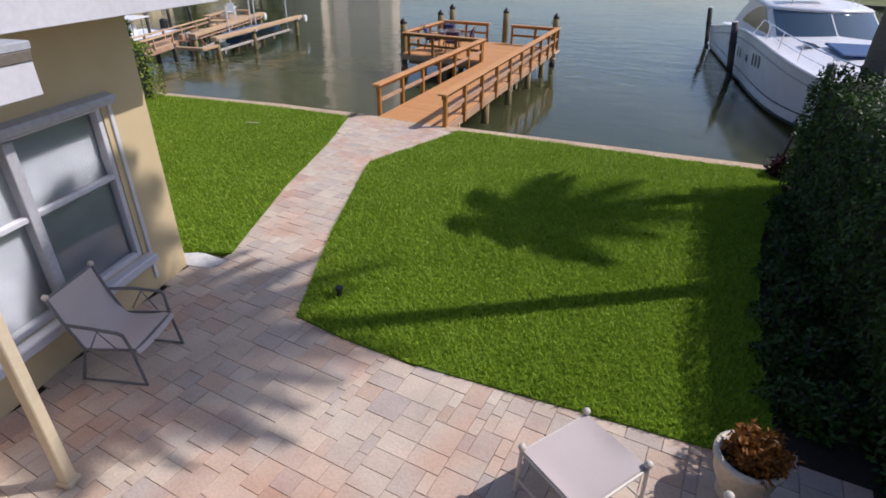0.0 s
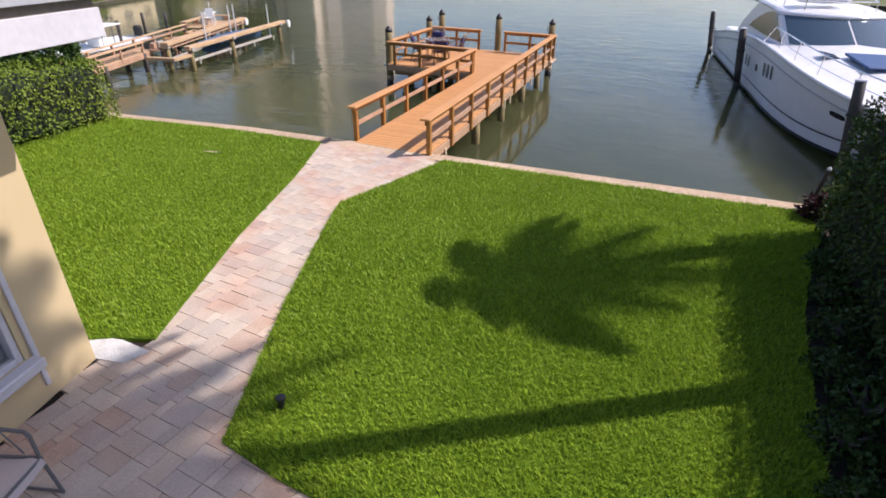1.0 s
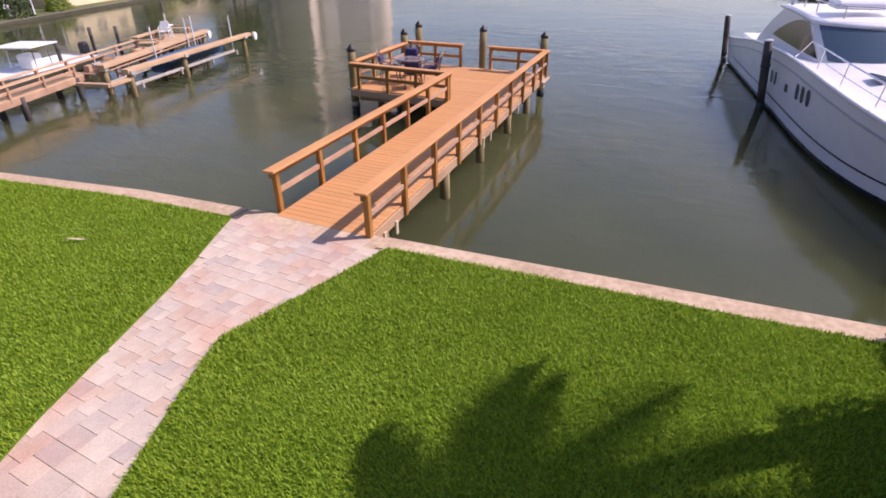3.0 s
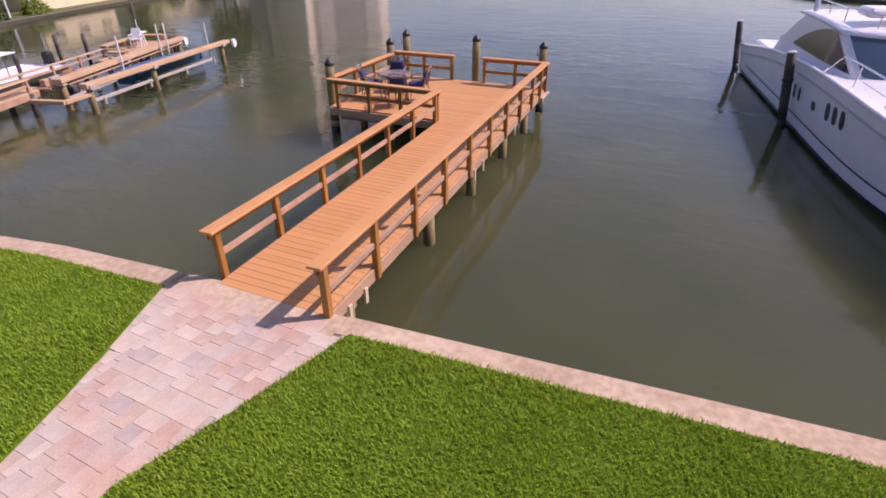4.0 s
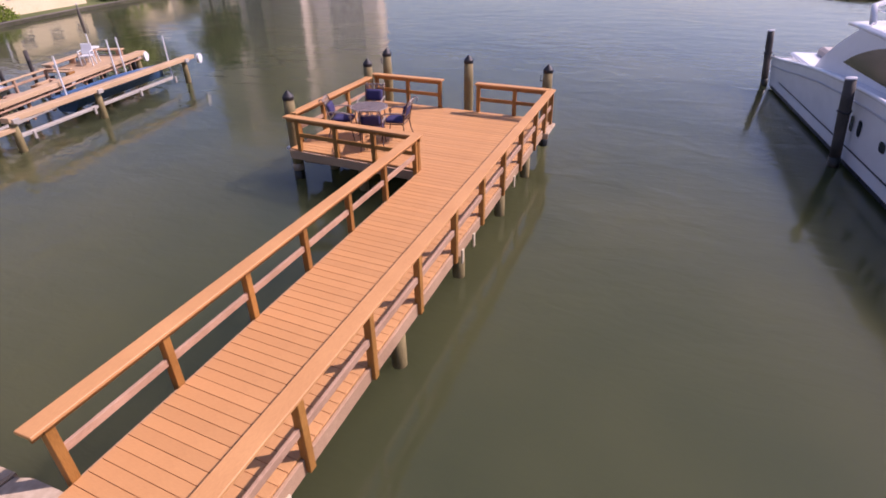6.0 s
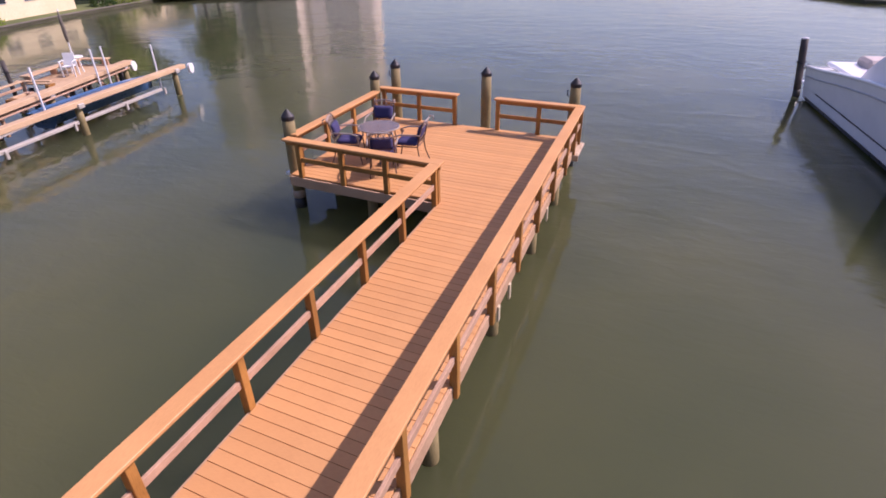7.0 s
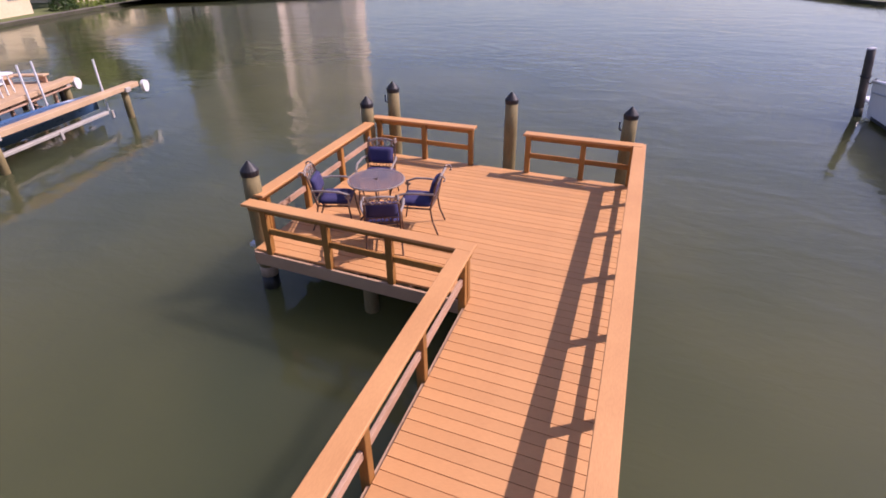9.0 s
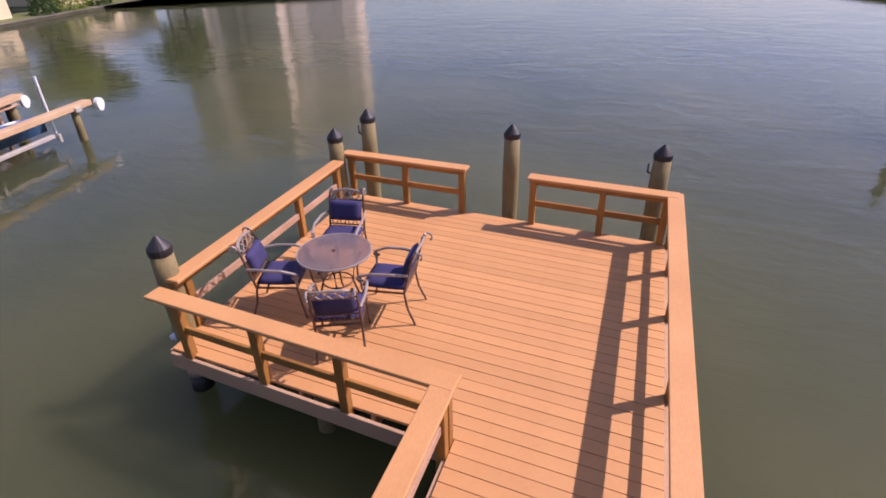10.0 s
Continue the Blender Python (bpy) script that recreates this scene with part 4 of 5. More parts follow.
# porch
porch = thing("porch_roof", HOUSE, "small flat porch roof with white fascia on a cream post", "porch")
part("roof_slab", one_box((4.8, 0.62, 3.02), (5.0, 1.26, 0.05), bevel=0.006), M_ROOF, porch)
part("drip_edge", one_box((4.8, 1.235, 2.965), (4.96, 0.04, 0.06), bevel=0.004), M_DRIP, porch)
part("fascia", one_box((4.8, 1.23, 2.835), (4.96, 0.03, 0.20), bevel=0.004), M_WHITE, porch, "white porch fascia")
part("fascia", one_box((2.32, 0.61, 2.835), (0.03, 1.20, 0.20), bevel=0.004), M_WHITE, porch, "white porch fascia")
part("drip_edge", one_box((2.315, 0.61, 2.965), (0.04, 1.20, 0.06), bevel=0.004), M_DRIP, porch)
part("post", one_box((3.02, 1.05, 1.40), (0.085, 0.085, 2.80), bevel=0.008), M_CREAM, porch, "square cream porch post")
part("base_plate", one_box((3.02, 1.05, 0.03), (0.12, 0.12, 0.05), bevel=0.01), M_CREAM, porch)
bm = bmesh.new()
slab(bm, [(0.25, -7.28), (1.36, -7.12), (1.45, -6.88), (1.05, -6.85), (0.2, -7.0)], -0.03, 0.014)
tagged(part("gravel_patch", bm, M_GRAVEL), "white gravel patch at the house corner", "gravel", kind="structure")


# ---- patio furniture ----
def sling_chair(m, label, tube_mat):
    ch = thing("sling_chair", m, label, "chair", "patio chairs")
    for sx in (-1, 1):
        x = sx * 0.29
        part("back_post", tube(bmesh.new(), [(x, -0.18, 0.36), (x, -0.28, 0.60), (x, -0.37, 0.88)], 0.014), tube_mat, ch)
        bm = bmesh.new()
        lathe(bm, [(0.008, -0.028), (0.024, -0.016), (0.03, 0), (0.024, 0.016), (0.008, 0.028)], 12, (x, -0.37, 0.90))
        part("finial", bm, M_CREAMTUBE, ch, "round cream knob", smooth=True)
        part("side_rail", tube(bmesh.new(), [(x, -0.18, 0.36), (x, 0.1, 0.385), (x, 0.30, 0.40)], 0.014), tube_mat, ch)
        part("armrest", tube(bmesh.new(), [(x, -0.30, 0.62), (sx * 0.32, -0.05, 0.63), (sx * 0.33, 0.22, 0.61), (sx * 0.32, 0.26, 0.58)], 0.016), tube_mat, ch)
        part("front_leg", tube(bmesh.new(), [(sx * 0.32, 0.26, 0.58), (sx * 0.30, 0.28, 0.40), (sx * 0.305, 0.33, 0.0)], 0.014), tube_mat, ch)
        part("rear_leg", tube(bmesh.new(), [(x, -0.18, 0.36), (sx * 0.30, -0.30, 0.0)], 0.014), tube_mat, ch)
        part("foot_bar", tube(bmesh.new(), [(sx * 0.305, 0.33, 0.014), (sx * 0.305, 0.0, 0.02), (sx * 0.30, -0.30, 0.014)], 0.012), tube_mat, ch)
        part("arm_brace", tube(bmesh.new(), [(sx * 0.31, -0.1, 0.40), (sx * 0.325, 0.03, 0.60), (sx * 0.31, 0.16, 0.40)], 0.007, 6), tube_mat, ch)
    part("top_rail", tube(bmesh.new(), [(-0.29, -0.37, 0.88), (0.29, -0.37, 0.88)], 0.012), tube_mat, ch)
    part("front_rail", tube(bmesh.new(), [(-0.30, 0.30, 0.39), (0.30, 0.30, 0.39)], 0.012), tube_mat, ch)
    side = [(-0.372, 0.885), (-0.34, 0.77), (-0.285, 0.60), (-0.235, 0.48), (-0.16, 0.375), (-0.05, 0.36), (0.1, 0.375), (0.24, 0.405), (0.31, 0.40), (0.335, 0.37)]
    bm = bmesh.new()
    for lift in (0.0, -0.012):
        loft(bm, [[(0.285 * u, y, z + lift - 0.02 * (1 - u * u)) for u in [k / 6 for k in range(-6, 7)]] for y, z in side])
    part("sling", bm, M_SLING, ch, "taut beige sling fabric", smooth=True)
    return ch


sling_chair(pose(1.93, -8.74, 0, 0, 0, -74), "beige sling armchair with grey legs under the window", M_GREYTUBE)


def ottoman(m):
    ob = thing("ottoman", m, "square beige sling footstool with off-white knobbed corner posts", "footstool")
    w, d, h = 0.29, 0.32, 0.44
    for sx, sy in ((-1, -1), (1, -1), (1, 1), (-1, 1)):
        leg = part("leg", tube(bmesh.new(), [(sx * w * 1.04, sy * d * 1.04, 0.0), (sx * w, sy * d, h)], 0.015), M_CREAMTUBE, ob)
        part("knob", lathe(bmesh.new(), [(0.008, -0.03), (0.025, -0.017), (0.032, 0), (0.025, 0.017), (0.008, 0.03)], 14, (sx * w, sy * d, h + 0.025)), M_CREAMTUBE, leg, "round cream knob", smooth=True)
    for a, b in (((-w, -d), (w, -d)), ((w, -d), (w, d)), ((w, d), (-w, d)), ((-w, d), (-w, -d))):
        part("rail", tube(bmesh.new(), [(a[0], a[1], h - 0.02), (b[0], b[1], h - 0.02)], 0.013), M_CREAMTUBE, ob)
    for a, b in (((-w, -d), (w, -d)), ((-w, d), (w, d))):
        part("stretcher", tube(bmesh.new(), [(a[0], a[1], 0.12), (b[0], b[1], 0.12)], 0.010), M_CREAMTUBE, ob)
    bm = bmesh.new()
    for lift in (0.0, -0.012):
        loft(bm, [[(w * 0.97 * u, d * 1.0 * v, h + lift - 0.03 * (1 - u * u) * (1 - v ** 4)) for u in [k / 6 for k in range(-6, 7)]] for v in [k / 6 for k in range(-6, 7)]])
    part("sling", bm, M_SLING, ob, "taut beige sling fabric", smooth=True)
    return ob


ottoman(pose(6.17, -8.60, 0, 0, 0, -34.8))
sling_chair(pose(7.05, -9.42, 0, 0, 0, 152), "beige sling patio chair beside the planter", M_CREAMTUBE)

planter = thing("planter", pose(7.26, -8.10, 0) @ Matrix.Scale(0.76, 4), "chipped cream urn planter with rusty red foliage", "planter")
bm = bmesh.new()
lathe(bm, [(0.17, 0.0), (0.19, 0.03), (0.15, 0.07), (0.20, 0.16), (0.27, 0.32), (0.29, 0.46), (0.315, 0.50), (0.315, 0.55), (0.26, 0.55), (0.245, 0.47)], 28)
part("pot", bm, M_PLANTER, planter, smooth=True)
part("soil", lathe(bmesh.new(), [(0.25, 0.44), (0.25, 0.485), (0.01, 0.50)], 24), M_SOIL, planter)
rng = np.random.default_rng(8)
n = 1500
dirs = rng.normal(0, 1, (n, 3))
dirs[:, 2] = np.abs(dirs[:, 2]) * 0.9
dirs /= np.linalg.norm(dirs, axis=1)[:, None]
rad = rng.uniform(0.3, 1.0, n) ** 0.5
lump = 1 + 0.25 * np.sin(dirs[:, 0] * 7 + 1) * np.cos(dirs[:, 1] * 6)
pl = dirs * (rad * lump)[:, None] * [0.27, 0.27, 0.30] + [0.05, 0.02, 0.52]
v, q = leaf_cloud(rng, pl, dirs, 0.07, 0.035)
raw("foliage", v, q, M_REDLEAF, planter)
for k in range(9):
    a = k * 0.7
    part("stem", tube(bmesh.new(), [(0, 0, 0.48), (0.1 * math.cos(a), 0.1 * math.sin(a), 0.62), (0.22 * math.cos(a), 0.22 * math.sin(a), 0.74)], 0.006, 5), M_RUST, planter)


# ---- hedges ----
def hedge(name, x0, x1, y0, y1, h, leaves, seed, label, leafm, size=0.06):
    ob = thing(name, pose(0, 0, 0), label, "hedge")
    rng = np.random.default_rng(seed)

    def bulge(p):
        return np.array([noise.noise((a * 0.9, b * 0.9, c * 0.9)) * 0.13 + noise.noise((a * 3, b * 3, c * 3)) * 0.05 for a, b, c in p])

    areas = [(y1 - y0) * h, (y1 - y0) * h, (x1 - x0) * h, (x1 - x0) * h, (x1 - x0) * (y1 - y0)]
    total = sum(areas)
    pts, nrm = [], []
    for face, area in enumerate(areas):
        n = int(leaves * area / total)
        u, w = rng.uniform(0, 1, n), rng.uniform(0, 1, n)
        if face < 2:
            p = np.stack([np.full(n, (x0, x1)[face]), y0 + (y1 - y0) * u, h * w], 1)
            d = np.tile([(-1.0, 0, 0), (1.0, 0, 0)][face], (n, 1))
        elif face < 4:
            p = np.stack([x0 + (x1 - x0) * u, np.full(n, (y0, y1)[face - 2]), h * w], 1)
            d = np.tile([(0, -1.0, 0), (0, 1.0, 0)][face - 2], (n, 1))
        else:
            p = np.stack([x0 + (x1 - x0) * u, y0 + (y1 - y0) * w, np.full(n, h)], 1)
            d = np.tile((0, 0, 1.0), (n, 1))
        depth = bulge(p) - rng.exponential(0.05, n) + rng.exponential(0.02, n)
        p = p + d * depth[:, None]
        # rounded shoulders
        over = np.clip(p[:, 2] - (h - 0.3), 0, None)
        p[:, 0] += np.where(p[:, 0] < (x0 + x1) / 2, 1, -1) * over * 0.3 * (np.abs(p[:, 0] - (x0 + x1) / 2) > (x1 - x0) * 0.3)
        pts.append(p)
        nrm.append(d)
    v, q = leaf_cloud(rng, np.concatenate(pts), np.concatenate(nrm) + [0, 0, 0.3], size, size * 0.55)
    raw("leaves", v, q, leafm, ob)
    # solid box whose near-black colour paints the shade between the leaves
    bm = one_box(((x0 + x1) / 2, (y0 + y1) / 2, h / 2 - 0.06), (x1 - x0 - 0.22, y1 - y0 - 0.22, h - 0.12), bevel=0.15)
    part("core", bm, M_HEDGECORE, ob, "solid core with the shade inside the hedge painted near-black")
    return ob


hedge("hedge", 8.28, 9.8, -13.5, -1.1, 1.95, 50000, 11, "tall clipped dark green hedge along the lawn", M_HEDGE, 0.07)
hedge("hedge", -8.6, -5.85, -9.5, -0.85, 1.35, 26000, 12, "clipped sunlit green hedge by the seawall", M_LIGHTLEAF, 0.075)


def bush(x, y, z, r, h, leaves, seed, label, material, size=0.07, name="bush"):
    ob = thing(name, pose(x, y, z), label, "bush")
    rng = np.random.default_rng(seed)
    d = rng.normal(0, 1, (leaves, 3))
    d /= np.linalg.norm(d, axis=1)[:, None]
    d[:, 2] = np.abs(d[:, 2])
    k = np.array([1 + 0.35 * noise.noise((a * 2.1 + seed, b * 2.1, c * 2.1)) for a, b, c in d]) * rng.uniform(0.5, 1, leaves) ** 0.35
    v, q = leaf_cloud(rng, d * k[:, None] * [r, r, h], d, size, size * 0.5)
    raw("leaves", v, q, material, ob)
    for j in range(4):
        a = j * 1.6
        part("branch", tube(bmesh.new(), [(0, 0, 0), (0.3 * r * math.cos(a), 0.3 * r * math.sin(a), 0.4 * h), (0.6 * r * math.cos(a), 0.6 * r * math.sin(a), 0.75 * h)], [0.02 + 0.02 * r, 0.015 + 0.01 * r, 0.008], 6), M_TRUNK, ob)
    return ob


bush(8.85, -0.35, 0.0, 0.38, 0.75, 900, 21, "yellow-green shrub beside the hedge end", M_LIGHTLEAF)
for i, (bx, by, br) in enumerate(((7.78, -6.9, 0.28), (7.98, -7.0, 0.34), (7.74, -6.3, 0.26), (8.02, -6.1, 0.34), (7.80, -5.6, 0.28), (8.05, -5.1, 0.33), (7.92, -4.6, 0.26), (8.08, -3.9, 0.3), (8.15, -3.1, 0.26), (8.25, -2.3, 0.26))):
    bush(bx, by, 0.0, br, br, 600, 70 + i, "low dark green plant at the hedge foot", M_HEDGE)
bush(-7.3, -1.25, 0.9, 0.85, 1.9, 2800, 24, "dark green leafy shrub rising behind the hedge", M_HEDGE, 0.16)
bush(8.42, -0.62, 0.0, 0.26, 0.42, 520, 22, "dark maroon leafy plant at the end of the hedge", M_MAROONLEAF, 0.11)
stake = thing("garden_stake", pose(8.36, -0.2, 0, 0, 8, 0), "short weathered stake with pale top by the seawall", "stake")
part("shaft", one_box((0, 0, 0.33), (0.05, 0.05, 0.66)), M_PILE_DARK, stake)
part("knob", lathe(bmesh.new(), [(0.01, 0.65), (0.035, 0.67), (0.035, 0.69), (0.01, 0.72)], 10), M_WHITE, stake)
head = thing("sprinkler_head", pose(3.18, -7.02, 0.02), "small black sprinkler head in the grass", "sprinkler")
part("riser", lathe(bmesh.new(), [(0.03, 0.0), (0.03, 0.09), (0.045, 0.10), (0.045, 0.125), (0.01, 0.13)], 12), M_CAPBLACK, head)
husk = thing("palm_husk", pose(-2.12, -2.0, 0.08, 0, 3, 20), "dry pale palm husk lying on the lawn", "husk")
part("blade", loft(bmesh.new(), [[(-0.17 + 0.034 * i, -0.022 * math.sin(math.pi * (i + 0.4) / 11), 0.01), (-0.17 + 0.034 * i, 0, 0.0), (-0.17 + 0.034 * i, 0.022 * math.sin(math.pi * (i + 0.4) / 11), 0.012)] for i in range(11)]), M_CREAM, husk)


# ---- palms ----
def palm(x, y, height, r, span, seed, label, lean=(0.0, 0.0), fronds=34):
    ob = thing("palm_tree", pose(x, y, 0), label, "tree", "palms behind the hedge")
    rng = np.random.default_rng(seed)
    pts = [(lean[0] * (i / 16) ** 2, lean[1] * (i / 16) ** 2, height * i / 16) for i in range(17)]
    bm = bmesh.new()
    tube(bm, [(0, 0, -0.1)] + pts[1:], [r * 1.25] + [r * (1.05 - 0.22 * i / 16) * (1 + 0.05 * (i % 2)) for i in range(1, 17)], 14)
    part("trunk", bm, M_TRUNK, ob, "ringed grey palm trunk", smooth=True)
    top = np.array(pts[-1])
    verts, quads = [], []
    for k in range(fronds):
        a = k * 2.399 + rng.uniform(-0.2, 0.2)
        rise = rng.uniform(-0.5, 1.1)
        L = span * rng.uniform(0.8, 1.1)
        for i in range(46):
            t0 = 0.08 + 0.92 * i / 46
            out = L * t0
            zz = L * (rise * t0 * 0.75 - 0.75 * t0 * t0)
            c = top + [out * math.cos(a), out * math.sin(a), zz]
            leaf = 0.46 * math.sin(math.pi * min(0.97, 0.12 + 0.86 * t0)) ** 0.7
            for s in (-1, 1):
                tip = c + np.array([math.cos(a + s * 1.05) * leaf, math.sin(a + s * 1.05) * leaf, -0.35 * leaf + rng.uniform(-0.05, 0.05)])
                w = np.array([math.cos(a), math.sin(a), 0]) * 0.027
                n0 = len(verts)
                verts += [list(c - w), list(c + w), list(tip + w * 0.3), list(tip - w * 0.3)]
                quads.append((n0, n0 + 1, n0 + 2, n0 + 3))
        part("frond_stem", tube(bmesh.new(), [tuple(top + [L * t * math.cos(a), L * t * math.sin(a), L * (rise * t * 0.75 - 0.75 * t * t)]) for t in (0, 0.25, 0.5, 0.75, 1)], [0.03, 0.022, 0.016, 0.011, 0.005], 5), M_FROND, ob)
    raw("crown", verts, quads, M_FROND, ob)
    return ob


palm(9.05, -0.98, 5.5, 0.17, 1.62, 31, "slender palm tree with grey trunk behind the hedge", (0.0, -0.32), 15)
palm(9.3, -3.82, 10.15, 0.13, 1.72, 32, "tall palm tree with thin trunk behind the hedge", (0.0, 0.0), 46)

# ---- neighbour's dock and boats ----
NB = Matrix(((0.192, -0.981, 0, -13.15), (-0.981, -0.192, 0, 15.5), (0, 0, 1, 0.12), (0, 0, 0, 1)))
ndock = thing("neighbour_dock", NB, "weathered wooden dock with boat lift and railings across the canal", "dock")
NW = WATER - 0.05


SKEW = math.radians(-8.1)


def nplace(x, y, z):
    """Walkway and rear beam run 8 degrees off the front lift beam."""
    if y < 2.3:
        return (x, y, z)
    v = (y - 2.75) * 0.65
    return (-0.1 + x * math.cos(SKEW) - v * math.sin(SKEW), 2.37 + x * math.sin(SKEW) + v * math.cos(SKEW), z)


def nbox(name, c, sz, m, label=""):
    skewed = c[1] >= 2.3
    if skewed and sz[1] > 0.35:
        sz = (sz[0], sz[1] * 0.65, sz[2])
    return part(name, one_box(nplace(*c), sz, Matrix.Rotation(SKEW, 4, "Z") if skewed else None, bevel=0.01), m, ndock, label)


M_NDECK = mat("faded_dock_wood", (0.42, 0.265, 0.145), (0.62, 0.43, 0.25), 0.7, 10, 1.0, 0.2, stretch=(2, 12, 6))
nbox("lift_beam", (4.35, 0.0, -0.07), (8.5, 0.27, 0.14), M_NDECK, "long timber beam of the boat lift")
nbox("lift_beam", (4.2, 2.75, -0.02), (8.6, 0.32, 0.14), M_NDECK, "long timber beam of the boat lift")
nbox("cross_beam", (9.45, 0.55, -0.34), (0.18, 1.2, 0.12), M_NDECK)
nbox("cross_beam", (8.9, 0.0, -0.34), (1.1, 0.15, 0.12), M_NDECK)
nbox("gutter_rail", (4.4, 0.2, -0.22), (7.9, 0.04, 0.05), M_ALU)
nbox("gutter_rail", (4.2, 2.52, -0.18), (8.0, 0.04, 0.05), M_MIDRAIL)
for c in ((5.0, 0.06, -0.58), (5.0, 2.4, -0.55)):
    nbox("lift_cradle", c, (7.0, 0.12, 0.09), M_ALU, "pale metal lift cradle beam")
for x in (1.4, 3.4, 5.6, 7.9):
    nbox("cradle_hanger", (x, -0.02, -0.66), (0.09, 0.05, 0.22), M_ALU)
for x, y in ((0.65, 0.0), (5.3, 0.0), (8.4, 0.0), (0.3, 2.75), (4.5, 2.75), (8.3, 2.75)):
    bm = bmesh.new()
    lathe(bm, [(0.10, -2.5), (0.105, NW + 0.3), (0.095, -0.14)], 12, nplace(x, y, 0))
    part("piling", bm, M_PILE, ndock, smooth=True)
    nbox("motor_cap", (x + 0.02, y + 0.0, -0.12), (0.22, 0.38, 0.13), M_ALU, "pale lift motor box")
for x, y in ((-0.05, -0.26), (-0.05, 2.45)):
    x, y, _z = nplace(x, y, 0)
    bm = bmesh.new()
    for back in (0.0, 0.1):
        bm.faces.new([bm.verts.new((x + 0.02 + 0.15 * math.cos(k * math.tau / 14) * (1.0 if math.sin(k * math.tau / 14) > 0 else 0.85), y - 0.02 + back, -0.16 + 0.18 * math.sin(k * math.tau / 14))) for k in range(14)])
    bmesh.ops.bridge_loops(bm, edges=bm.edges[:])
    part("gear_cover", bm, M_PVC, ndock, "round white gear cover")
for x, y in ((1.2, 0.25), (2.3, 2.4), (1.75, 2.35), (5.25, 2.35)):
    part("guide_pole", tube(bmesh.new(), [nplace(x, y, -0.6), nplace(x, y, 0.85)], 0.03, 8), M_PVC, ndock, "white plastic guide pole")
# posts, clutter and braces below and behind the rear beam
for i in range(9):
    nbox("support_post", (0.7 + 0.95 * i, 2.98, -0.4), (0.09, 0.09, 0.8), M_MIDRAIL)
rng = random.Random(41)
for i in range(16):
    x, y = 2.9 + 0.36 * i + rng.uniform(-0.1, 0.1), rng.uniform(3.15, 3.7)
    h = rng.uniform(0.10, 0.26)
    nbox("stored_timber", (x, y, -0.2 + h / 2), (rng.uniform(0.14, 0.55), rng.uniform(0.10, 0.3), h), (M_MIDRAIL, M_NDECK, M_POST, M_DRIP, M_ALU)[i % 5], "weathered timber offcut lying on the catwalk")
nbox("lower_catwalk", (5.6, 3.5, -0.24), (6.0, 0.9, 0.06), M_MIDRAIL)
for i in range(4):
    part("cross_brace", tube(bmesh.new(), [nplace(1.0 + 1.9 * i, 2.95, -0.75), nplace(2.2 + 1.9 * i, 2.95, -0.12)], 0.03, 5), M_MIDRAIL, ndock)


def planks(name, first, last, y, width, z):
    bm = bmesh.new()
    for i in range(first, last):
        box(bm, nplace(0.155 * i, y, z), (0.145, width, 0.04), Matrix.Rotation(SKEW, 4, "Z"))
    return tagged(part(name, bm, M_NDECK, ndock), kind="stuff")


# low walkway to the shore, and the platform at the outer end
planks("walkway_planks", 54, 105, 4.25, 0.78, -0.25)
planks("platform_planks", 0, 20, 4.5, 1.5, -0.12)
for y in (3.67, 4.83):
    nbox("edge_beam", (12.3, y, -0.36), (7.8, 0.06, 0.2), M_MIDRAIL)
nbox("edge_beam", (-0.12, 4.5, -0.22), (0.06, 2.2, 0.18), M_MIDRAIL)
nbox("edge_beam", (1.5, 3.32, -0.22), (3.1, 0.06, 0.18), M_MIDRAIL)
for y, xa in ((3.67, 8.9), (4.83, 3.6)):
    nbox("hand_rail", ((xa + 16.2) / 2, y, 0.13), (16.2 - xa, 0.14, 0.04), M_NDECK)
    nbox("mid_rail", ((xa + 16.2) / 2, y, -0.05), (16.2 - xa, 0.04, 0.08), M_MIDRAIL)
    for i in range(int((16.2 - xa) / 1.5) + 1):
        nbox("rail_post", (xa + 0.1 + 1.5 * i, y, -0.12), (0.09, 0.09, 0.5), M_MIDRAIL)
nbox("hand_rail", (3.7, 4.25, 0.13), (0.14, 1.8, 0.04), M_NDECK)
nbox("bench", (1.6, 5.45, 0.13), (2.9, 0.34, 0.05), M_NDECK)
nbox("bench", (0.05, 4.6, 0.13), (0.30, 1.7, 0.05), M_NDECK)
for x, y in ((0.3, 5.45), (1.6, 5.45), (2.9, 5.45), (0.05, 4.0)):
    nbox("bench_leg", (x, y, 0.0), (0.08, 0.24, 0.24), M_MIDRAIL)
for x, y in ((-0.05, 3.4), (2.9, 3.4), (6.2, 3.7), (9.0, 3.66), (11.6, 3.66), (14.2, 3.66), (6.2, 4.8), (9.0, 4.84), (11.6, 4.84), (14.2, 4.84), (-0.05, 5.5), (2.9, 5.5)):
    bm = bmesh.new()
    lathe(bm, [(0.09, -2.5), (0.095, NW + 0.3), (0.085, -0.27)], 12, nplace(x, y, 0))
    part("piling", bm, M_PILE_DARK, ndock, smooth=True)
nlocal = lambda x, y, z, rz=0: NB @ pose(*nplace(x, y, z), 0, 0, rz)
for x, y, top in ((2.97, 5.94, 0.22), (2.45, 5.06, 0.22), (5.9, 5.0, 0.2)):
    w = (NB @ pose(x, y, 0)).translation
    piling(w.x, w.y, top, 0.07, "mooring_piling", M_PILE_DARK, True, "dark capped mooring piling by the neighbour's dock", "far pilings")


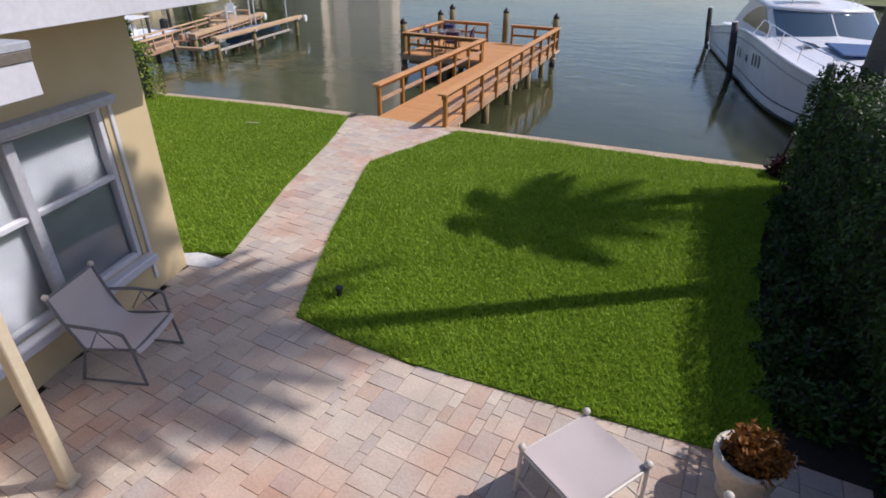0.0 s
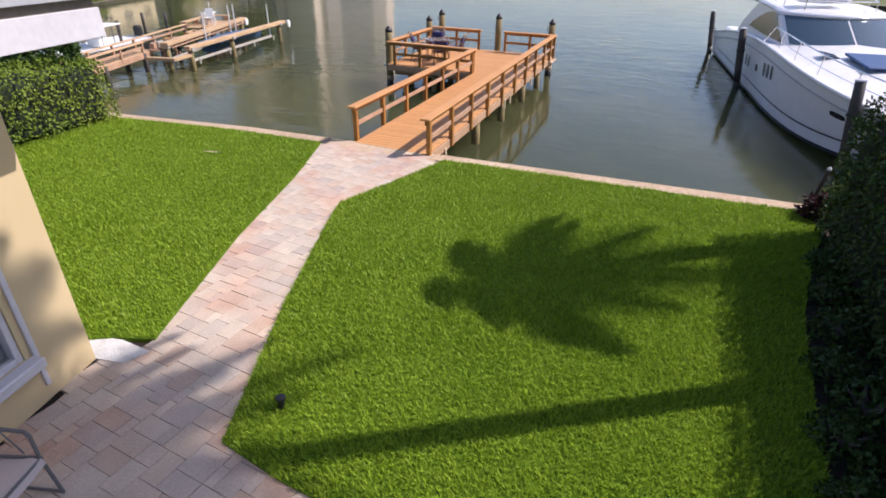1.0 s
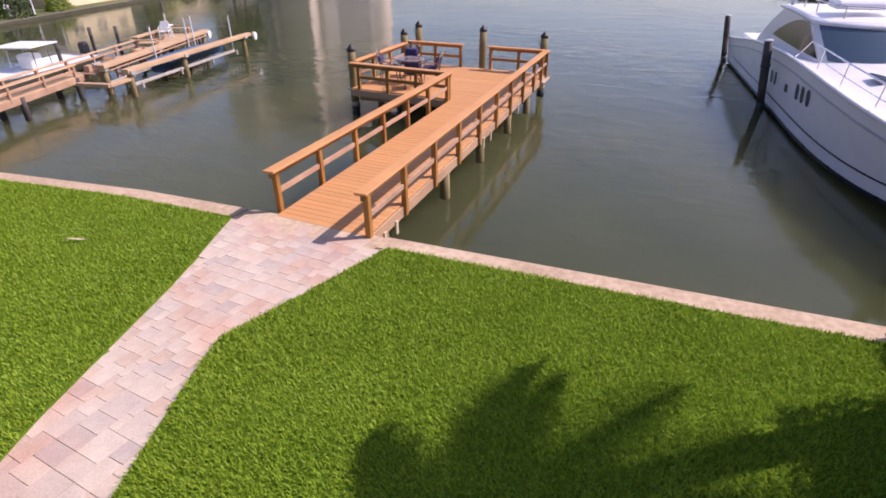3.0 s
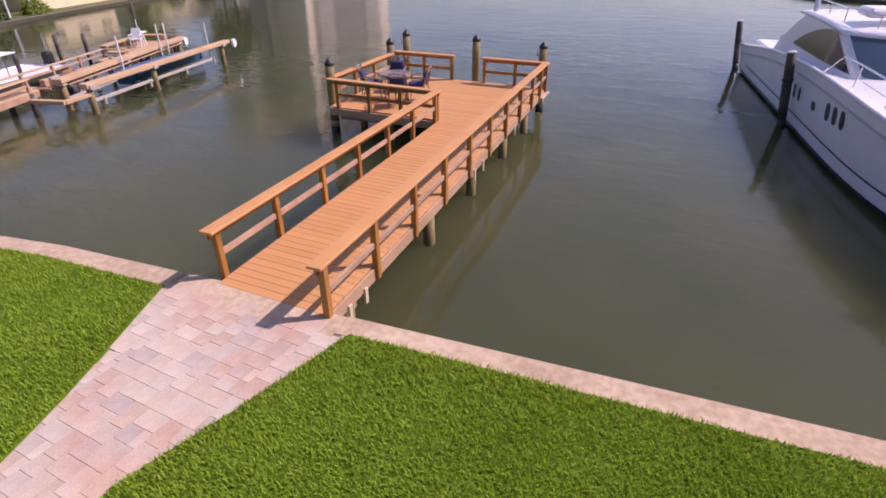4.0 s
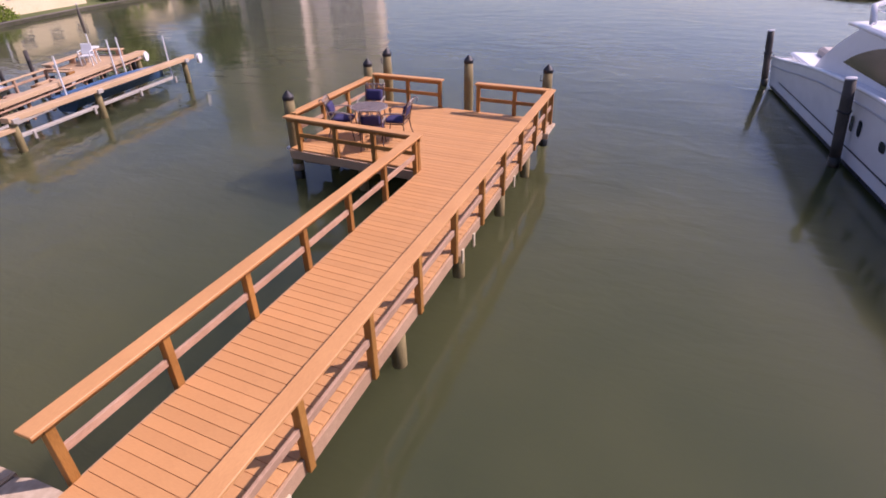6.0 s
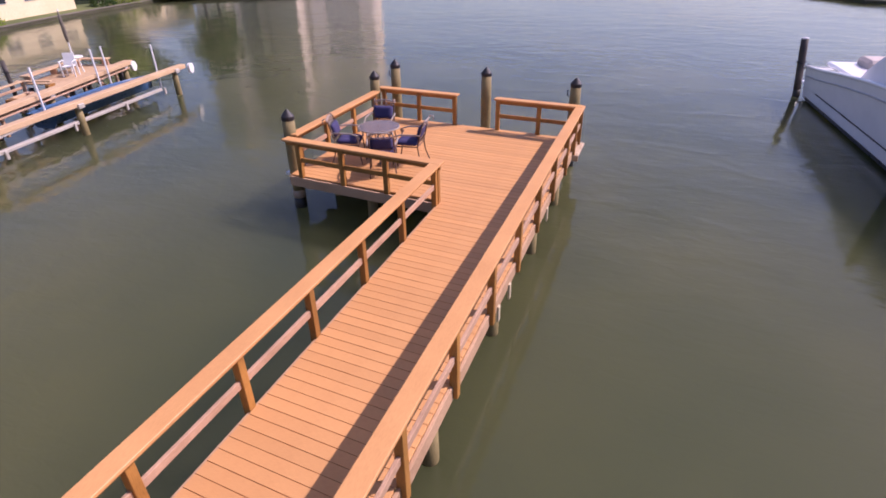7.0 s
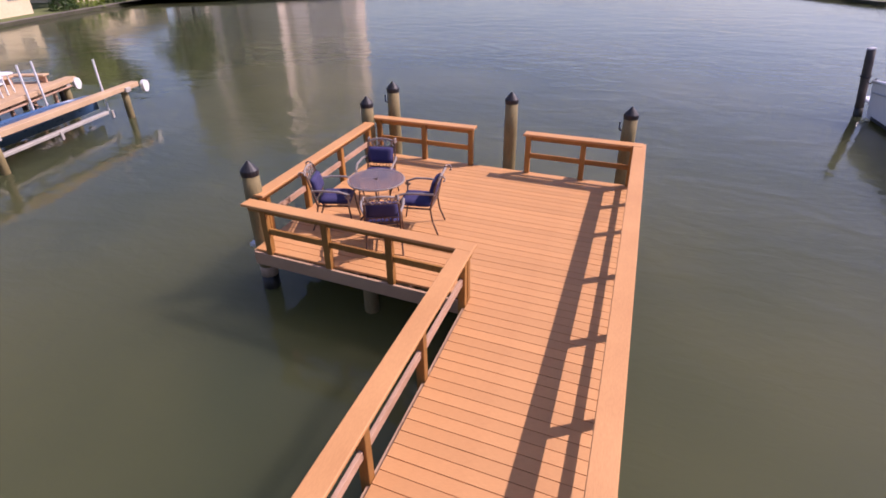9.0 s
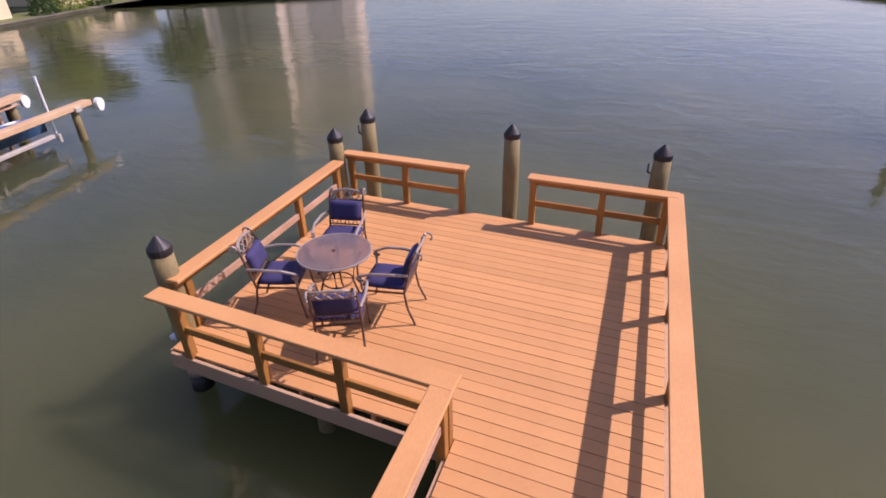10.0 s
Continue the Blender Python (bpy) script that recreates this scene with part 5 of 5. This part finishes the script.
def plastic_chair(m):
    ch = thing("plastic_chair", m, "white moulded plastic garden chair on the dock", "chair", "white chairs on the neighbour's dock")
    part("seat", one_box((0, 0, 0.42), (0.46, 0.44, 0.035), bevel=0.015), M_PVC, ch)
    part("backrest", one_box((0, -0.24, 0.68), (0.46, 0.035, 0.48), pose(0, 0, 0, 12, 0, 0), 0.015), M_PVC, ch)
    for sx in (-1, 1):
        part("armrest", one_box((sx * 0.26, 0.0, 0.63), (0.06, 0.46, 0.03), bevel=0.01), M_PVC, ch)
        for sy in (-1, 1):
            part("leg", one_box((sx * 0.24, sy * 0.21, 0.31), (0.05, 0.05, 0.62), bevel=0.01), M_PVC, ch)
    return ch


pc = plastic_chair(nlocal(1.9, 4.2, -0.10, 250) @ Matrix.Scale(0.8, 4))
for x, y, a in ((0.75, 4.3, 120), (1.4, 5.0, 200)):
    copy_thing(pc, nlocal(x, y, -0.10, a) @ Matrix.Scale(0.8, 4))
pt = thing("plastic_table", nlocal(1.25, 4.5, -0.10) @ Matrix.Scale(0.75, 4), "small round white plastic table", "table")
part("tabletop", lathe(bmesh.new(), [(0.40, 0.66), (0.42, 0.68), (0.40, 0.70)], 20), M_PVC, pt)
for k in range(4):
    part("leg", tube(bmesh.new(), [(0.25 * math.cos(k * 1.571), 0.25 * math.sin(k * 1.571), 0.67), (0.34 * math.cos(k * 1.571), 0.34 * math.sin(k * 1.571), 0.0)], 0.025, 6), M_PVC, pt)
um = thing("closed_umbrella", nlocal(1.25, 4.5, 0.56), "furled brown patio umbrella standing through the table", "umbrella")
part("pole", tube(bmesh.new(), [(0, 0, -0.66), (0, 0, 1.40)], 0.022, 8), M_PVC, um)
bm = bmesh.new()
lathe(bm, [(0.035, 0.35), (0.055, 0.45), (0.06, 0.75), (0.045, 1.10), (0.02, 1.36)], 14)
for v in bm.verts:
    v.co.x *= 1 + 0.25 * math.sin(5 * math.atan2(v.co.y, v.co.x) + v.co.z * 3)
part("canopy", bm, M_DRIP, um, "furled brown canopy", smooth=True)


def small_boat(m, length, beam, high, hullm, label, console=True):
    ob = thing("small_boat", m, label, "boat")
    xs = [length * i / 16 for i in range(17)]

    def hw(x):
        return beam / 2 * max(0.0, 1 - (max(0, x - length * 0.45) / (length * 0.55)) ** 2.2)

    bm = bmesh.new()
    for s in (-1, 1):
        loft(bm, [[(x, s * hw(x) * (0.02 + 0.78 * k if k < 1 else 1), (high * (1 + 0.15 * x / length)) * k ** 1.3) for k in (0, 0.33, 0.66, 1)] for x in xs])
    loft(bm, [[(0, -hw(0), high), (0, hw(0), high)], [(0, -hw(0) * 0.5, 0), (0, hw(0) * 0.5, 0)]])
    bmesh.ops.remove_doubles(bm, verts=bm.verts, dist=0.003)
    part("hull", bm, hullm, ob, smooth=True)
    bm = bmesh.new()
    loft(bm, [[(x, -hw(x) * 0.98, high * (1 + 0.15 * x / length) - 0.04), (x, 0, high * (1 + 0.15 * x / length) - 0.06), (x, hw(x) * 0.98, high * (1 + 0.15 * x / length) - 0.04)] for x in xs])
    part("deck", bm, M_PVC if console else M_BLUEHULL, ob)
    if console:
        part("console", one_box((length * 0.42, 0, high + 0.25), (0.6, 0.6, 0.55), bevel=0.06), M_PVC, ob)
        for sx in (-0.4, 0.4):
            for sy in (-0.5, 0.5):
                part("top_post", tube(bmesh.new(), [(length * 0.42 + sx, sy, high), (length * 0.42 + sx, sy, high + 0.80)], 0.02, 6), M_STEEL, ob)
        part("boat_top", one_box((length * 0.42, 0, high + 0.83), (1.5, 1.5, 0.05), bevel=0.02), M_PVC, ob, "white flat boat top")
        part("outboard", one_box((-0.2, 0, high + 0.1), (0.35, 0.35, 0.7), bevel=0.08), M_CAPBLACK, ob, "black outboard engine")
    return ob


small_boat(NB @ pose(5.6, 0.98, -0.72, 0, 0, 180), 4.9, 1.15, 0.40, M_BLUEHULL, "blue boat hanging in the lift", console=False)
small_boat(NB @ pose(4.1, 5.6, -1.0, 0, 0, -7), 7.0, 2.0, 0.58, M_GEL, "white centre-console boat tied behind the dock")

# ---- far banks, house, towers, trees ----
SHORE = [(-27, -30), (-30, 5), (-34.6, 18), (-39, 31.5), (-41.2, 41), (-47, 78), (10, 78), (12, 60), (16.5, 52), (60, 37), (500, 37), (500, 600), (-500, 600), (-500, -30)]
bm = bmesh.new()
slab(bm, SHORE, -1.6, -0.62)
tagged(part("far_bank", bm, M_SHORE), "green grass bank across the canal", "bank", kind="structure")
bm = bmesh.new()
edge = SHORE[:10]
slab(bm, edge + [(x - 0.35, y - 0.1) if i < 6 else (x + 0.2, y + 0.35) for i, (x, y) in reversed(list(enumerate(edge)))], -1.7, -0.58)
tagged(part("far_seawall", bm, M_WALLFACE), "low grey seawall along the far bank", "seawall", kind="structure")


def far_house(x, y, rz, w, d, h, label):
    ob = thing("far_house", pose(x, y, -0.64, 0, 0, rz), label, "house")
    part("wall", one_box((0, 0, h / 2), (d, w, h), bevel=0.02), M_FARHOUSE, ob)
    bm = bmesh.new()
    o = 0.6
    low = [bm.verts.new(p) for p in ((-d / 2 - o, -w / 2 - o, h), (d / 2 + o, -w / 2 - o, h), (d / 2 + o, w / 2 + o, h), (-d / 2 - o, w / 2 + o, h))]
    r0, r1 = bm.verts.new((0, -w / 2 + d / 2, h + 1.5)), bm.verts.new((0, w / 2 - d / 2, h + 1.5))
    bm.faces.new(low)
    bm.faces.new((low[0], low[1], r0))
    bm.faces.new((low[1], low[2], r1, r0))
    bm.faces.new((low[2], low[3], r1))
    bm.faces.new((low[3], low[0], r0, r1))
    part("roof", bm, M_ROOFTILE, ob)
    k = int(w / 3)
    for i in range(k):
        yy = -w / 2 + (i + 0.5) * w / k
        win = part("window", one_box((d / 2 + 0.02, yy, 1.35), (0.06, 1.3, 0.6), bevel=0.01), M_TRIM, ob)
        for s in (-1, 1):
            part("pane", one_box((d / 2 + 0.056, yy + s * 0.31, 1.35), (0.02, 0.56, 0.5), bevel=0.0), M_TINT, win)
    return ob


far_house(-44.0, 28.6, 16, 9.0, 7.0, 2.9, "cream single-storey house on the far bank")
far_house(-42.0, 13.5, 14, 8.0, 7.0, 2.9, "cream house with grey roof on the far bank")
far_house(-50.0, 46.0, 10, 12.0, 7.0, 2.9, "pale single-storey house on the far bank")
carport = thing("carport", pose(-39.6, 21.5, -0.64, 0, 0, 15), "dark open carport beside the far house", "carport")
part("roof", one_box((0, 0, 2.3), (4.5, 4.6, 0.15), bevel=0.02), M_ROOFTILE, carport)
part("rear_wall", one_box((-1.9, 0, 1.15), (0.15, 4.5, 2.2), bevel=0.0), M_TRIM, carport)
for sx, sy in ((2.1, -2.1), (2.1, 0.0), (2.1, 2.1), (-2.0, 2.1)):
    part("post", one_box((sx, sy, 1.12), (0.14, 0.14, 2.25), bevel=0.01), M_WHITE, carport)


def tower(x, y, w, h, rz, label):
    ob = thing("apartment_tower", pose(x, y, -0.64, 0, 0, rz), label, "building", "towers beyond the water")
    part("wall", one_box((0, 0, h / 2), (w, 14, h), bevel=0.1), M_TOWER, ob)
    part("roof", one_box((0, 0, h + 0.6), (w * 0.4, 6, 1.2), bevel=0.05), M_TOWER, ob)
    for k in range(int(h / 3.1)):
        part("balcony", one_box((0, -7.8, 3.1 * (k + 1)), (w * 0.8, 1.6, 0.9), bevel=0.02), M_WHITE, ob)
        part("window", one_box((0, -7.05, 3.1 * k + 1.5), (w * 0.4, 0.12, 1.4), bevel=0.0), M_TINT, ob)
    return ob


tower(-122, 146, 16, 56, 80, "pale pink apartment tower beyond the far bank")
tower(-103, 169, 40, 58, 78, "wide beige apartment tower beyond the far bank")


def tree(x, y, h, r, seed, material=M_HEDGE, label="leafy green tree on the far bank"):
    ob = thing("tree", pose(x, y, -0.64), label, "tree", "trees on the far bank")
    rng = np.random.default_rng(seed)
    part("trunk", tube(bmesh.new(), [(0, 0, 0), (0.1, 0, h * 0.35), (0.0, 0.1, h * 0.7)], [0.22, 0.16, 0.08], 8), M_TRUNK, ob)
    for k in range(4):
        a = k * 1.57 + seed
        part("limb", tube(bmesh.new(), [(0.05, 0, h * 0.35), (0.4 * r * math.cos(a), 0.4 * r * math.sin(a), h * 0.55), (0.7 * r * math.cos(a), 0.7 * r * math.sin(a), h * 0.7)], [0.1, 0.07, 0.03], 6), M_TRUNK, ob)
    pts, nr = [], []
    for k in range(16):
        c = np.array([rng.normal(0, 0.45) * r, rng.normal(0, 0.45) * r, h * rng.uniform(0.42, 0.95)])
        d = rng.normal(0, 1, (150, 3))
        d /= np.linalg.norm(d, axis=1)[:, None]
        pts.append(c + d * rng.uniform(0.5, 1, 150)[:, None] * r * 0.42)
        nr.append(d)
    v, q = leaf_cloud(rng, np.concatenate(pts), np.concatenate(nr), 0.42, 0.26)
    raw("crown", v, q, material, ob)
    return ob


for i, (x, y, h, r) in enumerate(((-44, 37.5, 7, 2.6), (-46, 42, 8, 3.0), (-45.5, 52, 8, 3.0), (-37, 8, 7, 2.6), (-44, 20, 7, 2.6), (-49, 58, 8, 3.2), (26, 62, 3.6, 1.8), (34, 58, 3.8, 2.0), (42, 55, 3.4, 1.8))):
    tree(x, y, h, r, 40 + i, M_LIGHTLEAF if i % 3 == 0 else M_HEDGE)
for i, (x, y, r, h) in enumerate(((-41.4, 36.0, 1.0, 1.2), (-42.0, 38.6, 1.3, 1.5), (-42.8, 42.0, 1.0, 1.2), (-37.9, 24.2, 0.9, 1.0), (-36.6, 20.0, 1.2, 1.6), (-35.8, 17.2, 1.0, 1.4), (-44.0, 47.5, 1.2, 1.3))):
    bush(x, y, -0.64, r, h, 700, 60 + i, "rounded green shrub on the far bank", M_LIGHTLEAF if i % 2 else M_HEDGE, 0.22)

# ---- pavers ----
PD, PN = np.array([-0.105, -0.9945]), np.array([0.9945, -0.105])
FIELD = [(-0.62, -0.45), (0.03, -2.35), (0.60, -4.50), (1.42, -6.88), (1.10, -7.14), (2.46, -14.5), (8.2, -14.5), (8.2, -7.66), (4.4, -7.70), (3.6, -7.62), (2.95, -7.50), (2.20, -5.62), (1.50, -3.55), (1.34, -2.95), (1.72, -1.90), (2.2, -0.50), (1.0, -0.48)]
bm = bmesh.new()
slab(bm, FIELD, -0.03, -0.012)
patio = tagged(part("pavement", bm, M_JOINT), "tan, grey and pink concrete paver patio and path", "pavement", kind="structure")
rng = random.Random(9)
UNIT = 0.098
SIZES = ((2, 2), (3, 2), (2, 3), (3, 3), (3, 2), (2, 2), (2, 1), (1, 2), (1, 1))


def paver_mesh(a, b):
    bm = one_box((0, 0, -0.02), (a * UNIT - 0.003, b * UNIT - 0.003, 0.05), bevel=0.002)
    me = bpy.data.meshes.new("paver")
    bm.to_mesh(me)
    bm.free()
    me.materials.append(M_PAVER)
    return me


shapes = {}
COLS, ROWS = 150, 165
taken = np.zeros((COLS, ROWS), bool)
cells = []
for j in range(ROWS):
    for i in range(COLS):
        if taken[i, j]:
            continue
        fit = [s for s in SIZES if i + s[0] <= COLS and j + s[1] <= ROWS and not taken[i:i + s[0], j:j + s[1]].any()]
        big = [s for s in fit if min(s) > 1]
        a, b = rng.choice(big or fit[:1])
        taken[i:i + a, j:j + b] = True
        c = PN * ((i + a / 2) * UNIT - 3.0) + PD * ((j + b / 2) * UNIT) + np.array([0.0, 0.6])
        cells.append((c[0], c[1], (a, b)))
cx, cy = np.array([c[0] for c in cells]), np.array([c[1] for c in cells])
ok = inside(FIELD, cx, cy)
for k in range(8):
    ok |= inside(FIELD, cx + 0.09 * math.cos(k * 0.785), cy + 0.09 * math.sin(k * 0.785))
ok &= (cy < -0.50) & (((cx - 1.04) * 0.983 + (cy + 7.16) * 0.185 > 0.02) | (cy > -6.8))
angle = math.degrees(math.atan2(PN[1], PN[0]))
cells = sorted([c for c, k in zip(cells, ok) if k], key=lambda c: math.hypot(c[0] - 0.9, c[1] + 2.3))
near = [c for c in cells if c[1] > -4.6][:300]
near_set = set(near)
for x, y, ln in near:
    if ln not in shapes:
        shapes[ln] = paver_mesh(*ln)
    ob = new("paver", shapes[ln])
    ob.matrix_world = pose(x, y, rng.uniform(-0.002, 0.001), rng.uniform(-0.3, 0.3), rng.uniform(-0.3, 0.3), angle)
    ob.parent = patio
verts, quads = [], []
for x, y, ln in cells:
    if (x, y, ln) in near_set:
        continue
    m = pose(x, y, rng.uniform(-0.003, 0.002), rng.uniform(-0.5, 0.5), rng.uniform(-0.5, 0.5), angle)
    a, b, e = ln[0] * UNIT / 2 - 0.002, ln[1] * UNIT / 2 - 0.002, 0.003
    n0 = len(verts)
    for p in ((-a, -b, -0.03), (a, -b, -0.03), (a, b, -0.03), (-a, b, -0.03), (-a, -b, 0.002), (a, -b, 0.002), (a, b, 0.002), (-a, b, 0.002), (-a + e, -b + e, 0.005), (a - e, -b + e, 0.005), (a - e, b - e, 0.005), (-a + e, b - e, 0.005)):
        verts.append(tuple(m @ Vector(p)))
    for i in range(4):
        j = (i + 1) % 4
        quads += [(n0 + i, n0 + j, n0 + 4 + j, n0 + 4 + i), (n0 + 4 + i, n0 + 4 + j, n0 + 8 + j, n0 + 8 + i)]
    quads.append((n0 + 8, n0 + 9, n0 + 10, n0 + 11))
tagged(raw("patio_pavers", verts, quads, M_PAVER_ISLAND, patio), kind="stuff")
